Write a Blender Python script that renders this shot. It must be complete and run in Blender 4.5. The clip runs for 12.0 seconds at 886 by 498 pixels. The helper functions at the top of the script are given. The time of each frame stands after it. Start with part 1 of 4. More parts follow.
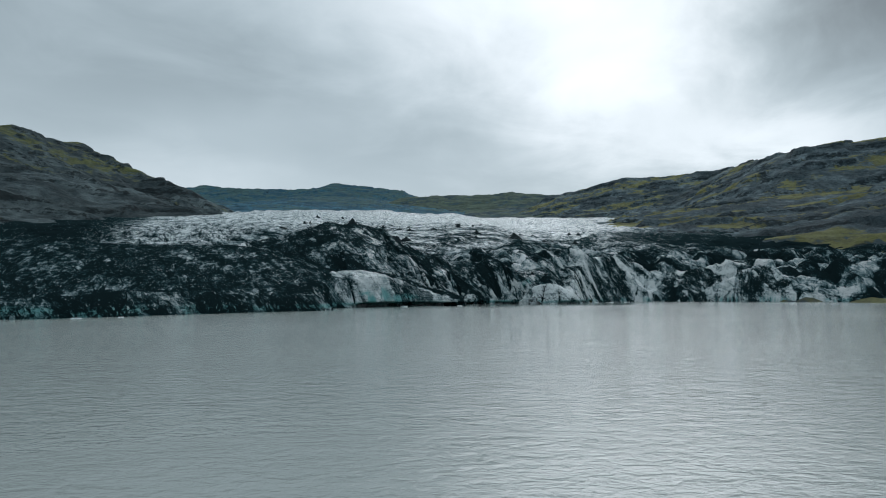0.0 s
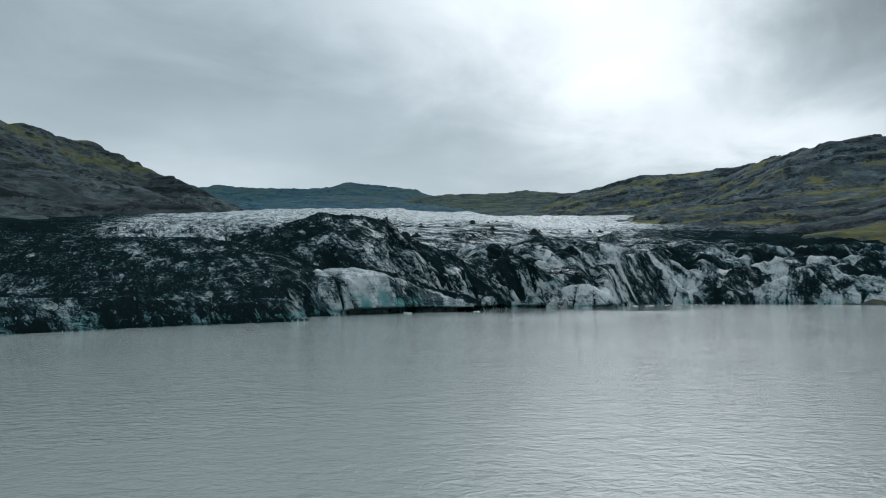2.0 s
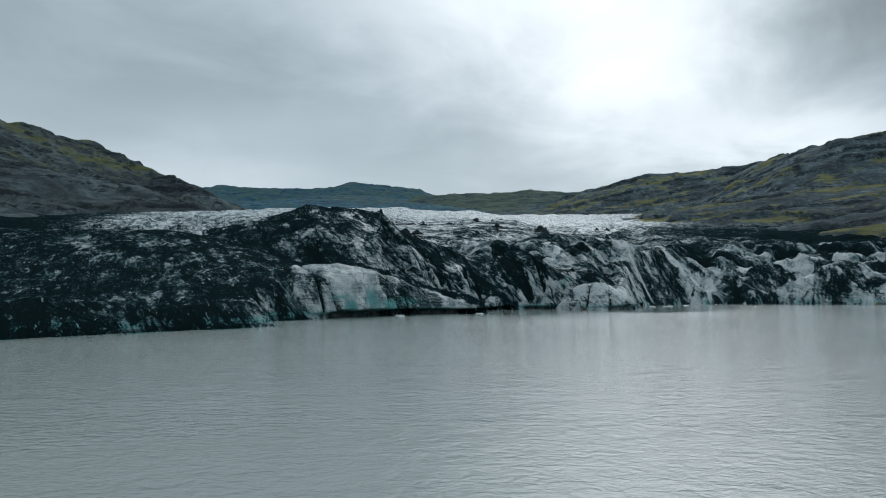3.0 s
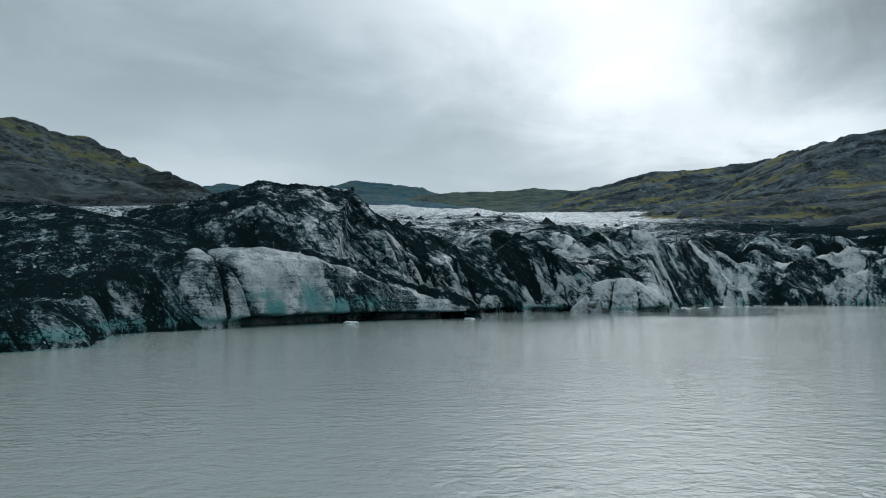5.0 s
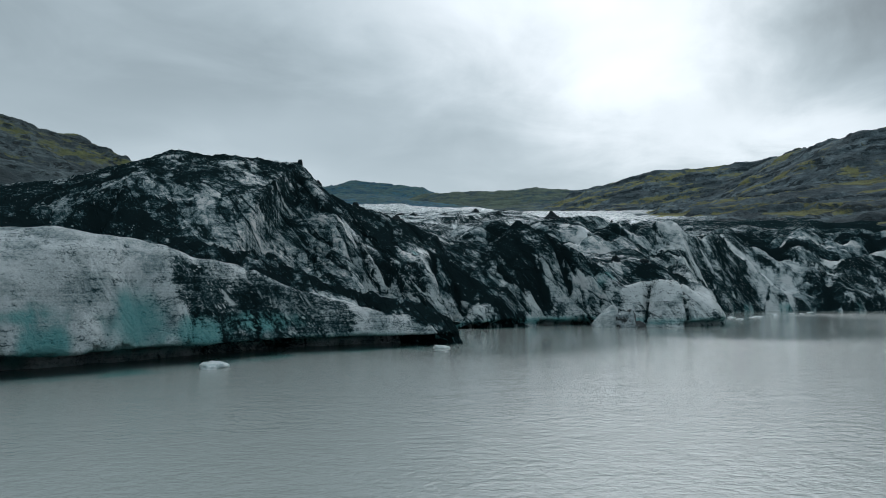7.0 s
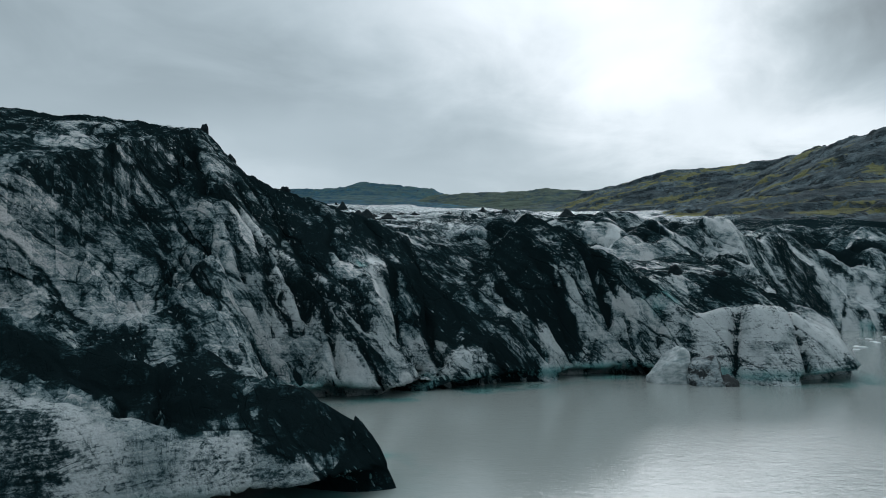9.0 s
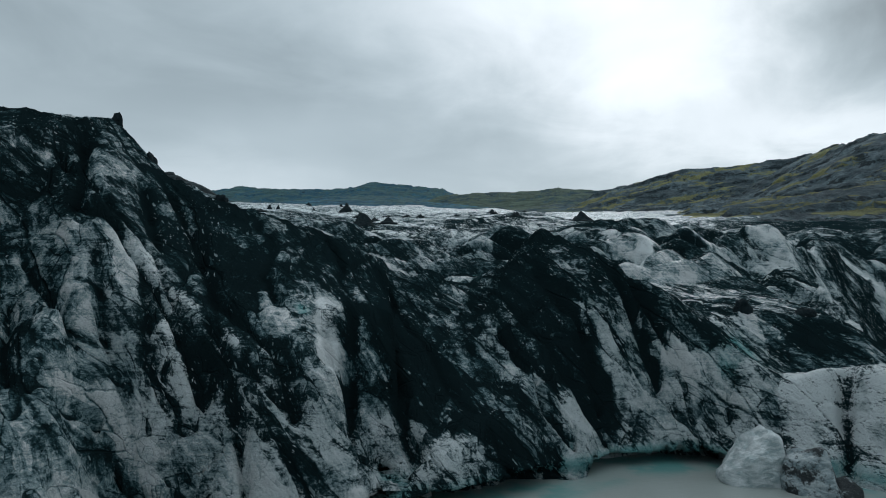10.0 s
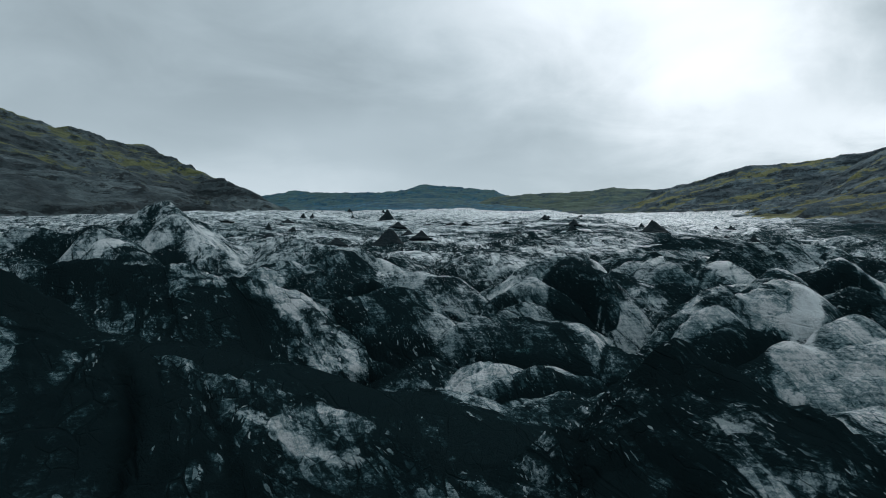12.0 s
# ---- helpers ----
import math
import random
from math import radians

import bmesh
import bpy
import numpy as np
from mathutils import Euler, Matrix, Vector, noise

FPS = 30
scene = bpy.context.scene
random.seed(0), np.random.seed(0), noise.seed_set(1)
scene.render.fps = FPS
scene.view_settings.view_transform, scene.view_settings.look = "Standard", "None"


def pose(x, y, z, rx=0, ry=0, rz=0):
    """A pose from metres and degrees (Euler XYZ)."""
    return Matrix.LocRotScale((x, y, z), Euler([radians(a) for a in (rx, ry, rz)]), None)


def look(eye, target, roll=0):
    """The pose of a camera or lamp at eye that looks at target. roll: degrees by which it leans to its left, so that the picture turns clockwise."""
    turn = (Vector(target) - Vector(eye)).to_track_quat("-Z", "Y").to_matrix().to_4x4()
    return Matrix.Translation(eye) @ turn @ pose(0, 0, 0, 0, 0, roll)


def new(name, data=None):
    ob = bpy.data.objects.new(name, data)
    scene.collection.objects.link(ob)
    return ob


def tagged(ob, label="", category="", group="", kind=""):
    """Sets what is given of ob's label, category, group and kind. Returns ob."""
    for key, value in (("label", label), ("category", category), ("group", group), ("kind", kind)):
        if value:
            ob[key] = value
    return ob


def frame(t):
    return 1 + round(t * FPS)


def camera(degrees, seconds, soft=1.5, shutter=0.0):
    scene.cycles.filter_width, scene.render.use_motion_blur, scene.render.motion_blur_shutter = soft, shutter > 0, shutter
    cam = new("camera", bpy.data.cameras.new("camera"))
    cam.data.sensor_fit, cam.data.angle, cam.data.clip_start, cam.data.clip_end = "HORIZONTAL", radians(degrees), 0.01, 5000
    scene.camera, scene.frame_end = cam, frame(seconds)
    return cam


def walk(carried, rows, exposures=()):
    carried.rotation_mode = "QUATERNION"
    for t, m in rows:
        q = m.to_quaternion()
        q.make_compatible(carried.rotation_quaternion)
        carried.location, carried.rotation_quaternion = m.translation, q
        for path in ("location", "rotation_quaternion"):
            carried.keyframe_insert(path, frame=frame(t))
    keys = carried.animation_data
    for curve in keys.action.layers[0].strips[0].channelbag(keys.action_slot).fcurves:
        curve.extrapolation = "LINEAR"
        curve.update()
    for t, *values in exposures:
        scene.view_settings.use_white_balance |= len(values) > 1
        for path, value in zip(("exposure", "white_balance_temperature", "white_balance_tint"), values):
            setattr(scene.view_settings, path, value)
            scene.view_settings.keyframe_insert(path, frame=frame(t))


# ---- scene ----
cam = camera(70.6, 12.0, soft=1.0)
METRES, EYE, TILT, LEAN, TURN = 200.0, 3.0, 4.2, 0.0, 0.0
ROWS = [
    (0.0, 0.0, 0.0, 0.0, -0.0, 0.0, -0.0),
    (0.5, 0.0007, 0.0378, -0.0006, 0.55, -0.01, 0.04),
    (1.0, 0.0011, 0.0755, -0.0029, 0.84, 0.0, 0.05),
    (1.5, 0.0012, 0.1147, -0.0052, 1.07, -0.02, 0.04),
    (2.0, 0.0011, 0.1551, -0.0073, 1.28, -0.04, 0.09),
    (2.5, 0.0022, 0.1956, -0.0104, 1.45, -0.03, 0.17),
    (3.0, 0.005, 0.2365, -0.0134, 1.66, -0.04, 0.19),
    (5.0, 0.0193, 0.4022, -0.0269, 1.99, -0.07, 0.15),
    (5.5, 0.0224, 0.4441, -0.0289, 1.97, -0.06, 0.13),
    (6.0, 0.0257, 0.4864, -0.0305, 1.93, -0.06, 0.12),
    (6.5, 0.0293, 0.5287, -0.0321, 1.95, -0.05, 0.18),
    (8.5, 0.0454, 0.6988, -0.0345, 2.89, 0.11, 0.35),
    (9.0, 0.0484, 0.7418, -0.0312, 3.08, 0.14, 0.4),
    (9.5, 0.0512, 0.7853, -0.0256, 3.3, 0.13, 0.42),
    (10.0, 0.0538, 0.8284, -0.0193, 4.07, 0.14, 0.44),
    (10.5, 0.0558, 0.8709, -0.012, 5.8, 0.25, 0.57),
    (11.0, 0.0559, 0.9122, -0.0051, 7.2, 0.26, 0.71),
    (11.5, 0.0552, 0.9519, 0.0009, 8.18, 0.27, 0.8),
    (12.0, 0.0544, 0.9937, 0.0063, 8.83, 0.32, 0.82),
]
walk(cam, [(t, pose(0, 0, EYE, TILT, LEAN, TURN) @ pose(METRES * x, METRES * y, METRES * z, 90 + pitch, roll, yaw)) for t, x, y, z, yaw, pitch, roll in ROWS],
     [(0.0, 0.0, 6150.0, 9.0), (12.0, 0.0, 6150.0, 9.0)])

# ---- world, sun, exposure ----
SUN_AZ, SUN_EL = 20.0, 34.0


def sun_vector():
    a, e = radians(SUN_AZ), radians(SUN_EL)
    return Vector((math.sin(a) * math.cos(e), math.cos(a) * math.cos(e), math.sin(e)))


class Nodes:
    """Short hand for building node trees."""

    def __init__(self, tree):
        self.tree = tree
        tree.nodes.clear()

    def add(self, kind, **inputs):
        return self.tree.nodes.new(kind)

    def put(self, socket, value):
        if isinstance(value, bpy.types.NodeSocket):
            self.tree.links.new(value, socket)
        elif value is not None:
            socket.default_value = value

    def math(self, op, a, b=None, c=None, clamp=False):
        n = self.add("ShaderNodeMath")
        n.operation, n.use_clamp = op, clamp
        for s, v in zip(n.inputs, (a, b, c)):
            self.put(s, v)
        return n.outputs[0]

    def vec(self, op, a, b=None):
        n = self.add("ShaderNodeVectorMath")
        n.operation = op
        self.put(n.inputs[0], a)
        if b is not None:
            self.put(n.inputs[1], b)
        return n.outputs["Value"] if op in ("DOT_PRODUCT", "LENGTH") else n.outputs[0]

    def noise(self, vector, scale, detail=4.0, rough=0.55, distort=0.0, kind="FBM"):
        n = self.add("ShaderNodeTexNoise")
        n.noise_type = kind
        self.put(n.inputs["Vector"], vector)
        n.inputs["Scale"].default_value = scale
        n.inputs["Detail"].default_value = detail
        n.inputs["Roughness"].default_value = rough
        n.inputs["Distortion"].default_value = distort
        return n.outputs["Fac"]

    def noise_colour(self, vector, scale, detail):
        n = self.add("ShaderNodeTexNoise")
        self.put(n.inputs["Vector"], vector)
        n.inputs["Scale"].default_value = scale
        n.inputs["Detail"].default_value = detail
        return n.outputs["Color"]

    def voronoi(self, vector, scale, feature="F1", out="Distance", rand=1.0):
        n = self.add("ShaderNodeTexVoronoi")
        n.feature = feature
        self.put(n.inputs["Vector"], vector)
        n.inputs["Scale"].default_value = scale
        n.inputs["Randomness"].default_value = rand
        return n.outputs[out]

    def ramp(self, value, low, high, a=0.0, b=1.0):
        n = self.add("ShaderNodeMapRange")
        n.interpolation_type = "SMOOTHSTEP"
        for s, v in zip(n.inputs, (value, low, high, a, b)):
            self.put(s, v)
        return n.outputs[0]

    def mix(self, fac, a, b):
        n = self.add("ShaderNodeMix")
        n.data_type = "RGBA"
        for s, v in ((n.inputs[0], fac), (n.inputs[6], a), (n.inputs[7], b)):
            self.put(s, (*v, 1.0) if isinstance(v, tuple) and len(v) == 3 else v)
        return n.outputs[2]

    def mapping(self, vector, scale, rotation=(0, 0, 0)):
        n = self.add("ShaderNodeMapping")
        self.put(n.inputs["Vector"], vector)
        n.inputs["Rotation"].default_value = [radians(r) for r in rotation]
        n.inputs["Scale"].default_value = scale
        return n.outputs[0]

    def bump(self, height, strength, distance):
        n = self.add("ShaderNodeBump")
        n.inputs["Strength"].default_value = strength
        n.inputs["Distance"].default_value = distance
        self.put(n.inputs["Height"], height)
        return n.outputs[0]

    def attr(self, name):
        n = self.add("ShaderNodeAttribute")
        n.attribute_name = name
        return n.outputs["Fac"]


def build_world():
    world = bpy.data.worlds.new("overcast_sky")
    scene.world = world
    world.use_nodes = True
    n = Nodes(world.node_tree)
    direction = n.add("ShaderNodeTexCoord").outputs["Generated"]
    sky = n.add("ShaderNodeTexSky")
    sky.sky_type, sky.sun_disc = "NISHITA", False
    sky.sun_elevation, sky.sun_rotation = radians(SUN_EL), radians(SUN_AZ)
    sep = n.add("ShaderNodeSeparateXYZ")
    n.put(sep.inputs[0], direction)
    up = n.math("MAXIMUM", sep.outputs[2], 0.0)
    # the cloud deck, seen in perspective towards the horizon
    flat = n.math("ADD", up, 0.16)
    comb = n.add("ShaderNodeCombineXYZ")
    n.put(comb.inputs[0], n.math("DIVIDE", sep.outputs[0], flat))
    n.put(comb.inputs[1], n.math("DIVIDE", sep.outputs[1], flat))
    comb.inputs[2].default_value = 1.3
    big = n.noise(comb.outputs[0], 0.8, 3.0, 0.5, 0.3)
    fine = n.noise(comb.outputs[0], 2.2, 6.0, 0.55, 0.4)
    ragged = n.noise(direction, 7.0, 5.0, 0.55, 0.3)
    az = n.math("MULTIPLY", n.math("ARCTAN2", sep.outputs[0], sep.outputs[1]), 57.3)
    az = n.math("ADD", az, n.math("MULTIPLY", n.math("SUBTRACT", ragged, 0.5), 16.0))
    el = n.math("MULTIPLY", n.math("ARCSINE", sep.outputs[2]), 57.3)
    el = n.math("ADD", el, n.math("MULTIPLY", n.math("SUBTRACT", fine, 0.5), 9.0))
    light = n.math("ADD", n.math("MULTIPLY", n.math("SUBTRACT", big, 0.5), 0.28), n.math("ADD", n.math("MULTIPLY", n.math("SUBTRACT", fine, 0.5), 0.24), 0.44))
    # thin places in the deck, and the thick bank to the north-east: bearing, height, spread of both, brightness
    for bearing, high, wide, tall, amount in ((13.0, 28.0, 13.0, 11.0, 0.50), (16.0, 17.0, 9.0, 6.0, 0.30), (29.0, 12.0, 9.0, 3.2, 0.42), (-30.0, 9.5, 17.0, 3.6, 0.20), (-8.0, 8.0, 20.0, 2.5, 0.08), (40.0, 21.0, 14.0, 5.5, -0.34), (-22.0, 17.5, 20.0, 4.0, -0.06), (-4.0, 26.0, 14.0, 5.0, 0.20)):
        a, e = n.math("DIVIDE", n.math("SUBTRACT", az, bearing), wide), n.math("DIVIDE", n.math("SUBTRACT", el, high), tall)
        light = n.math("ADD", light, n.math("MULTIPLY", n.math("EXPONENT", n.math("MULTIPLY", n.math("ADD", n.math("MULTIPLY", a, a), n.math("MULTIPLY", e, e)), -1.0)), amount))
    # light scattered forward through the deck round the hidden sun
    near = n.math("MAXIMUM", n.vec("DOT_PRODUCT", direction, sun_vector()), 0.0)
    light = n.math("ADD", light, n.math("MULTIPLY", n.math("POWER", near, 3.0), 0.10))
    # an overcast sky is brightest overhead
    light = n.math("ADD", light, n.ramp(sep.outputs[2], 0.42, 0.95, 0.0, 0.42))
    tone = n.mix(n.ramp(light, 0.35, 1.0), (0.835, 0.985, 1.035), (0.945, 1.0, 1.02))
    deck = n.vec("SCALE", tone)
    n.put(deck.node.inputs["Scale"], n.math("MULTIPLY", light, 10.0))
    colour = n.mix(0.94, sky.outputs[0], deck)
    back = n.add("ShaderNodeBackground")
    n.put(back.inputs[0], colour)
    back.inputs[1].default_value = 0.1
    n.put(n.add("ShaderNodeOutputWorld").inputs[0], back.outputs[0])


build_world()
sun = new("sun", bpy.data.lights.new("sun", "SUN"))
sun.data.energy, sun.data.angle, sun.data.color = 0.8, radians(40), (1.0, 0.99, 0.975)
sun.matrix_world = look(sun_vector() * 800, (0, 0, 0))
scene.view_settings.exposure = 0.0


# ---- noise and landforms, in numpy ----
def hash_grid(ix, iy, iz):
    h = (ix * 374761393 + iy * 668265263 + iz * 2147483647 + 12345) & 0xFFFFFFFF
    h = ((h ^ (h >> 13)) * 1274126177) & 0xFFFFFFFF
    h = ((h ^ (h >> 16)) * 2246822519) & 0xFFFFFFFF
    return h ^ (h >> 15)


def perlin(x, y, seed=0):
    """Gradient noise, about -1 to 1."""
    x, y = np.broadcast_arrays(np.asarray(x, float), np.asarray(y, float))
    ix, iy = np.floor(x).astype(np.int64), np.floor(y).astype(np.int64)
    fx, fy = x - ix, y - iy
    u, v = fx * fx * fx * (fx * (fx * 6 - 15) + 10), fy * fy * fy * (fy * (fy * 6 - 15) + 10)

    def corner(dx, dy):
        a = hash_grid(ix + dx, iy + dy, np.int64(seed)) / 4294967296.0 * 6.2831853
        return np.cos(a) * (fx - dx) + np.sin(a) * (fy - dy)

    low = corner(0, 0) * (1 - u) + corner(1, 0) * u
    high = corner(0, 1) * (1 - u) + corner(1, 1) * u
    return 1.45 * (low * (1 - v) + high * v)


def fbm(x, y, octaves=4, seed=0, gain=0.5):
    total, amp = 0.0, 1.0
    for i in range(octaves):
        total = total + amp * perlin(x * 2.03 ** i, y * 2.03 ** i, seed + i * 17)
        amp *= gain
    return total


def ridged(x, y, octaves=4, seed=0, gain=0.5):
    """0 to about 1.9, with sharp crests."""
    total, amp = 0.0, 1.0
    for i in range(octaves):
        total = total + amp * (1 - np.abs(perlin(x * 2.03 ** i, y * 2.03 ** i, seed + i * 17)))
        amp *= gain
    return total


def step(a, b, v):
    t = np.clip((v - a) / (b - a), 0, 1)
    return t * t * (3 - 2 * t)


def cells(x, y, seed):
    """Scattered cells: distance to the nearest and the next centre, the way from the nearest, and three random numbers of its own."""
    ix, iy = np.floor(x).astype(np.int64), np.floor(y).astype(np.int64)
    f1, f2 = np.full(x.shape, 9.0), np.full(x.shape, 9.0)
    vx, vy, key = np.zeros(x.shape), np.zeros(x.shape), np.zeros(x.shape, np.int64)
    for dx in (-1, 0, 1):
        for dy in (-1, 0, 1):
            h = hash_grid(ix + dx, iy + dy, np.int64(seed))
            px, py = x - ix - dx - (h & 1023) / 1023.0, y - iy - dy - ((h >> 10) & 1023) / 1023.0
            d = np.hypot(px, py)
            near = d < f1
            f2 = np.where(near, f1, np.minimum(f2, d))
            f1, vx, vy, key = np.where(near, d, f1), np.where(near, px, vx), np.where(near, py, vy), np.where(near, h, key)
    r = [hash_grid(key, key >> 7, np.int64(seed + j)) / 4294967296.0 for j in (1, 2, 3)]
    return f1, f2, vx, vy, r


def slabs(x, y, wide, deep, seed, face=0.9):
    """Tilted slabs of ice that lean on one another: height, how far above the next slab, and two random numbers of each."""
    u, v = x / wide, y / deep
    ix, iy = np.floor(u).astype(np.int64), np.floor(v).astype(np.int64)
    best, second, key = np.full(x.shape, -9.0), np.full(x.shape, -9.0), np.zeros(x.shape, np.int64)
    for dx in (-1, 0, 1):
        for dy in (-1, 0, 1):
            h = hash_grid(ix + dx, iy + dy, np.int64(seed))
            px, py = u - ix - dx - (h & 1023) / 1023.0, v - iy - dy - ((h >> 10) & 1023) / 1023.0
            top = 0.5 * ((h >> 20) & 255) / 255.0 + 2.0 * (((h >> 24) & 255) / 255.0 - 0.5) * px + face * (((h >> 12) & 255) / 255.0) * py - 1.1 * (px * px + py * py)
            over = top > best
            second = np.where(over, best, np.maximum(second, top))
            best, key = np.where(over, top, best), np.where(over, h, key)
    return best, best - second, [hash_grid(key, key >> 9, np.int64(seed + j)) / 4294967296.0 for j in (1, 2)]


def strip(v, wide, seed):
    """Uneven strips: the number of each, the way across it, metres to its nearer side, and that side's number."""
    t = v / wide
    i = np.floor(t).astype(np.int64)

    def side(k):
        return k + 0.7 * (hash_grid(k, k * 0 + 3, np.int64(seed)) / 4294967296.0 - 0.5)

    i = np.where(t < side(i), i - 1, np.where(t >= side(i + 1), i + 1, i))
    low, high = side(i), side(i + 1)
    near = np.minimum(t - low, high - t)
    return i, (t - 0.5 * (low + high)) * wide, near * wide, np.where(t - low < high - t, i, i + 1)


def plates(u, w, wide, tall, seed):
    """Plates between long joints and short cross joints: three random numbers and the place on each, how open the nearest joint is, metres to it."""
    i, across, d_long, joint = strip(u, wide, seed)
    skew = hash_grid(i, i * 0 + 7, np.int64(seed)) / 4294967296.0
    k, along, d_short, _ = strip(w + 37.7 * skew * tall + 1.6 * (skew - 0.5) * across, tall, seed + 5)
    r = [hash_grid(i, k, np.int64(seed + 20 + j)) / 4294967296.0 for j in range(3)]
    open_long = np.clip(1.5 * hash_grid(joint, joint * 0 + 5, np.int64(seed)) / 4294967296.0, 0.12, 1)
    long = d_long < d_short * 1.2
    return (r[0], r[1], r[2], across, along), np.where(long, open_long, 0.45 * (r[2] > 0.35)), np.where(long, d_long, d_short * 1.3)


def segment(x, y, a, b):
    """Distance to a segment, the place along it from 0 to 1, and the side (positive: to its right)."""
    dx, dy = b[0] - a[0], b[1] - a[1]
    t = np.clip(((x - a[0]) * dx + (y - a[1]) * dy) / (dx * dx + dy * dy), 0, 1)
    px, py = x - a[0] - t * dx, y - a[1] - t * dy
    return np.hypot(px, py), t, (px * dy - py * dx)


# the lake's edge along the ice, from the west to the east
WEST_SHORE = [(-400, 20), (-120, 50), (-62, 66), (-46, 84), (-38, 100), (-30, 112), (-24, 118), (-21.5, 122), (-27, 134), (-25, 139), (-18.5, 145.5), (-12.5, 153), (-6.5, 163.5), (0, 168), (5, 171), (6.5, 174), (4, 178), (-1, 183), (-4, 190), (-5, 193.5), (0, 194), (4, 196), (5.5, 199.5), (4.5, 202.5)]
EAST_SHORE = [(8, 199.6), (12, 201), (15, 205), (19, 207.8), (22.5, 209.5), (25, 208.8), (27.5, 207.4), (30, 206.4), (32, 206), (34, 203.5), (39, 204), (44, 206.5), (46, 211), (49, 222), (58, 250), (71, 276), (87, 288), (104, 290), (120, 290), (138, 283), (152, 274), (190, 262), (240, 230), (400, 120)]
SHORE = WEST_SHORE + EAST_SHORE


def inland(x, y):
    """Metres from the lake's edge, positive on the ice, and the way inland."""
    best = np.full(np.shape(x), 1e9)
    wx, wy = np.zeros(np.shape(x)), np.ones(np.shape(x))
    inside = np.zeros(np.shape(x), bool)
    ring = SHORE + [(900, 3000), (-900, 3000)]
    for a, b in zip(ring, ring[1:] + ring[:1]):
        if a[1] < 2000 or b[1] < 2000:
            d = segment(x, y, a, b)[0]
            closer = d < best
            best = np.where(closer, d, best)
            length = math.hypot(b[0] - a[0], b[1] - a[1])
            wx, wy = np.where(closer, -(b[1] - a[1]) / length, wx), np.where(closer, (b[0] - a[0]) / length, wy)
        inside ^= ((a[1] > y) != (b[1] > y)) & (x < (b[0] - a[0]) * (y - a[1]) / (b[1] - a[1] + 1e-9) + a[0])
    return np.where(inside, best, -best), wx, wy


# the ice: name, label, crest of (x, y, z), slopes to the south and to the north, rounding, ash, depth of the grooves
FORMS = []


def form(name, label, crest, south, north, rounding, ash, grooves):
    FORMS.append((name, label, crest, south, north, rounding, ash, grooves))


form("ash_tongue", "low tongue of ice buried in black ash", [(-200, 150, 19), (-110, 158, 17), (-78, 162, 16), (-57, 167, 16.3)], 0.33, 0.3, 8, 1.02, 0.6)
form("ice_ridge", "tall peaked ridge of streaked dirty ice", [(-64, 203, 20, 0.3), (-52, 206, 22.5, 0.3), (-40, 211, 27.4, 0.3), (-30, 213.5, 26.8, 0.31), (-21, 216, 26.2, 0.36), (-17.7, 216, 21.8, 0.4), (-13, 216, 19.6, 0.46), (-8, 217, 18.2, 0.5), (-4, 219, 17, 0.52), (1.4, 221.5, 15, 0.55), (8.9, 221.5, 12, 0.6)], 0.4, 0.4, 0.8, 0.36, 0.9)
form("ice_spur", "sharp slanting spur of dirty ice", [(-20.5, 214.5, 25.5), (-17, 207.4, 21.4), (-12, 200.6, 16.4), (-9, 195.5, 11.5)], 0.7, 0.85, 0.4, 0.28, 0.9)
form("ice_bulge", "smooth pale ice bulge with turquoise bands", [(-26.2, 150.3, 8.5), (-20, 155.5, 9), (-13, 161, 7.4), (-6, 167, 4.6), (0, 170.5, 2.2)], 0.55, 1.0, 2.5, -0.22, 0.45)
form("ash_lobe", "low ice lobe under black ash and chips", [(-22, 168, 10), (-12, 171, 8), (-4, 173.5, 5.2), (2, 174.3, 3.2), (5.5, 173.8, 1.8)], 0.55, 0.75, 0.7, 0.8, 1.7)
form("ice_slab", "cracked grey slab at the foot of the ridge", [(-30, 180, 9.5), (-18, 183, 8.2), (-10, 186, 5.8), (-5, 190, 3.2)], 0.6, 0.5, 1.5, 0.12, 0.8)
form("ice_point", "dark pointed ice ridge streaked with ash", [(9, 222.5, 12), (12.5, 223, 14.6), (15.6, 221.8, 17.2), (17.7, 219.3, 16), (19.8, 217, 14.6), (21.5, 214.4, 12.8)], 0.62, 0.75, 0.5, 0.2, 0.85)
form("ice_buttress", "grey ice buttress above the water", [(21.5, 214.4, 12.6), (27, 216, 10), (32, 217.5, 9.4), (37, 217, 9.6), (42, 213, 6.5)], 0.8, 0.7, 1, -0.05, 0.8)
form("ice_toe", "clean pale ice toe standing in the lake", [(33.6, 207, 6.9), (38, 208.2, 6.6), (42, 209, 4), (45, 210, 1)], 1.4, 0.5, 2, -0.3, 0.4)
form("ice_step", "broken step of white ice at the waterline", [(25.5, 210.5, 5.4), (28, 209, 4.6), (30.5, 207.6, 3.4)], 0.9, 0.9, 0.6, 0.15, 0.5)
form("ice_dome", "pale rounded ice dome with dark hollows", [(-48, 314, 29.5), (-43, 321, 31.8), (-32, 306, 29), (-21.5, 293, 26), (-12, 283, 21.8), (-6, 277, 19)], 0.95, 0.6, 5, 0.05, 0.55)
form("ice_dome", "pale rounded ice dome with dark hollows", [(-9, 281, 20.8), (-0.6, 278, 22), (4, 270, 19.6), (7, 262, 17)], 1.1, 0.7, 4, 0.08, 0.55)
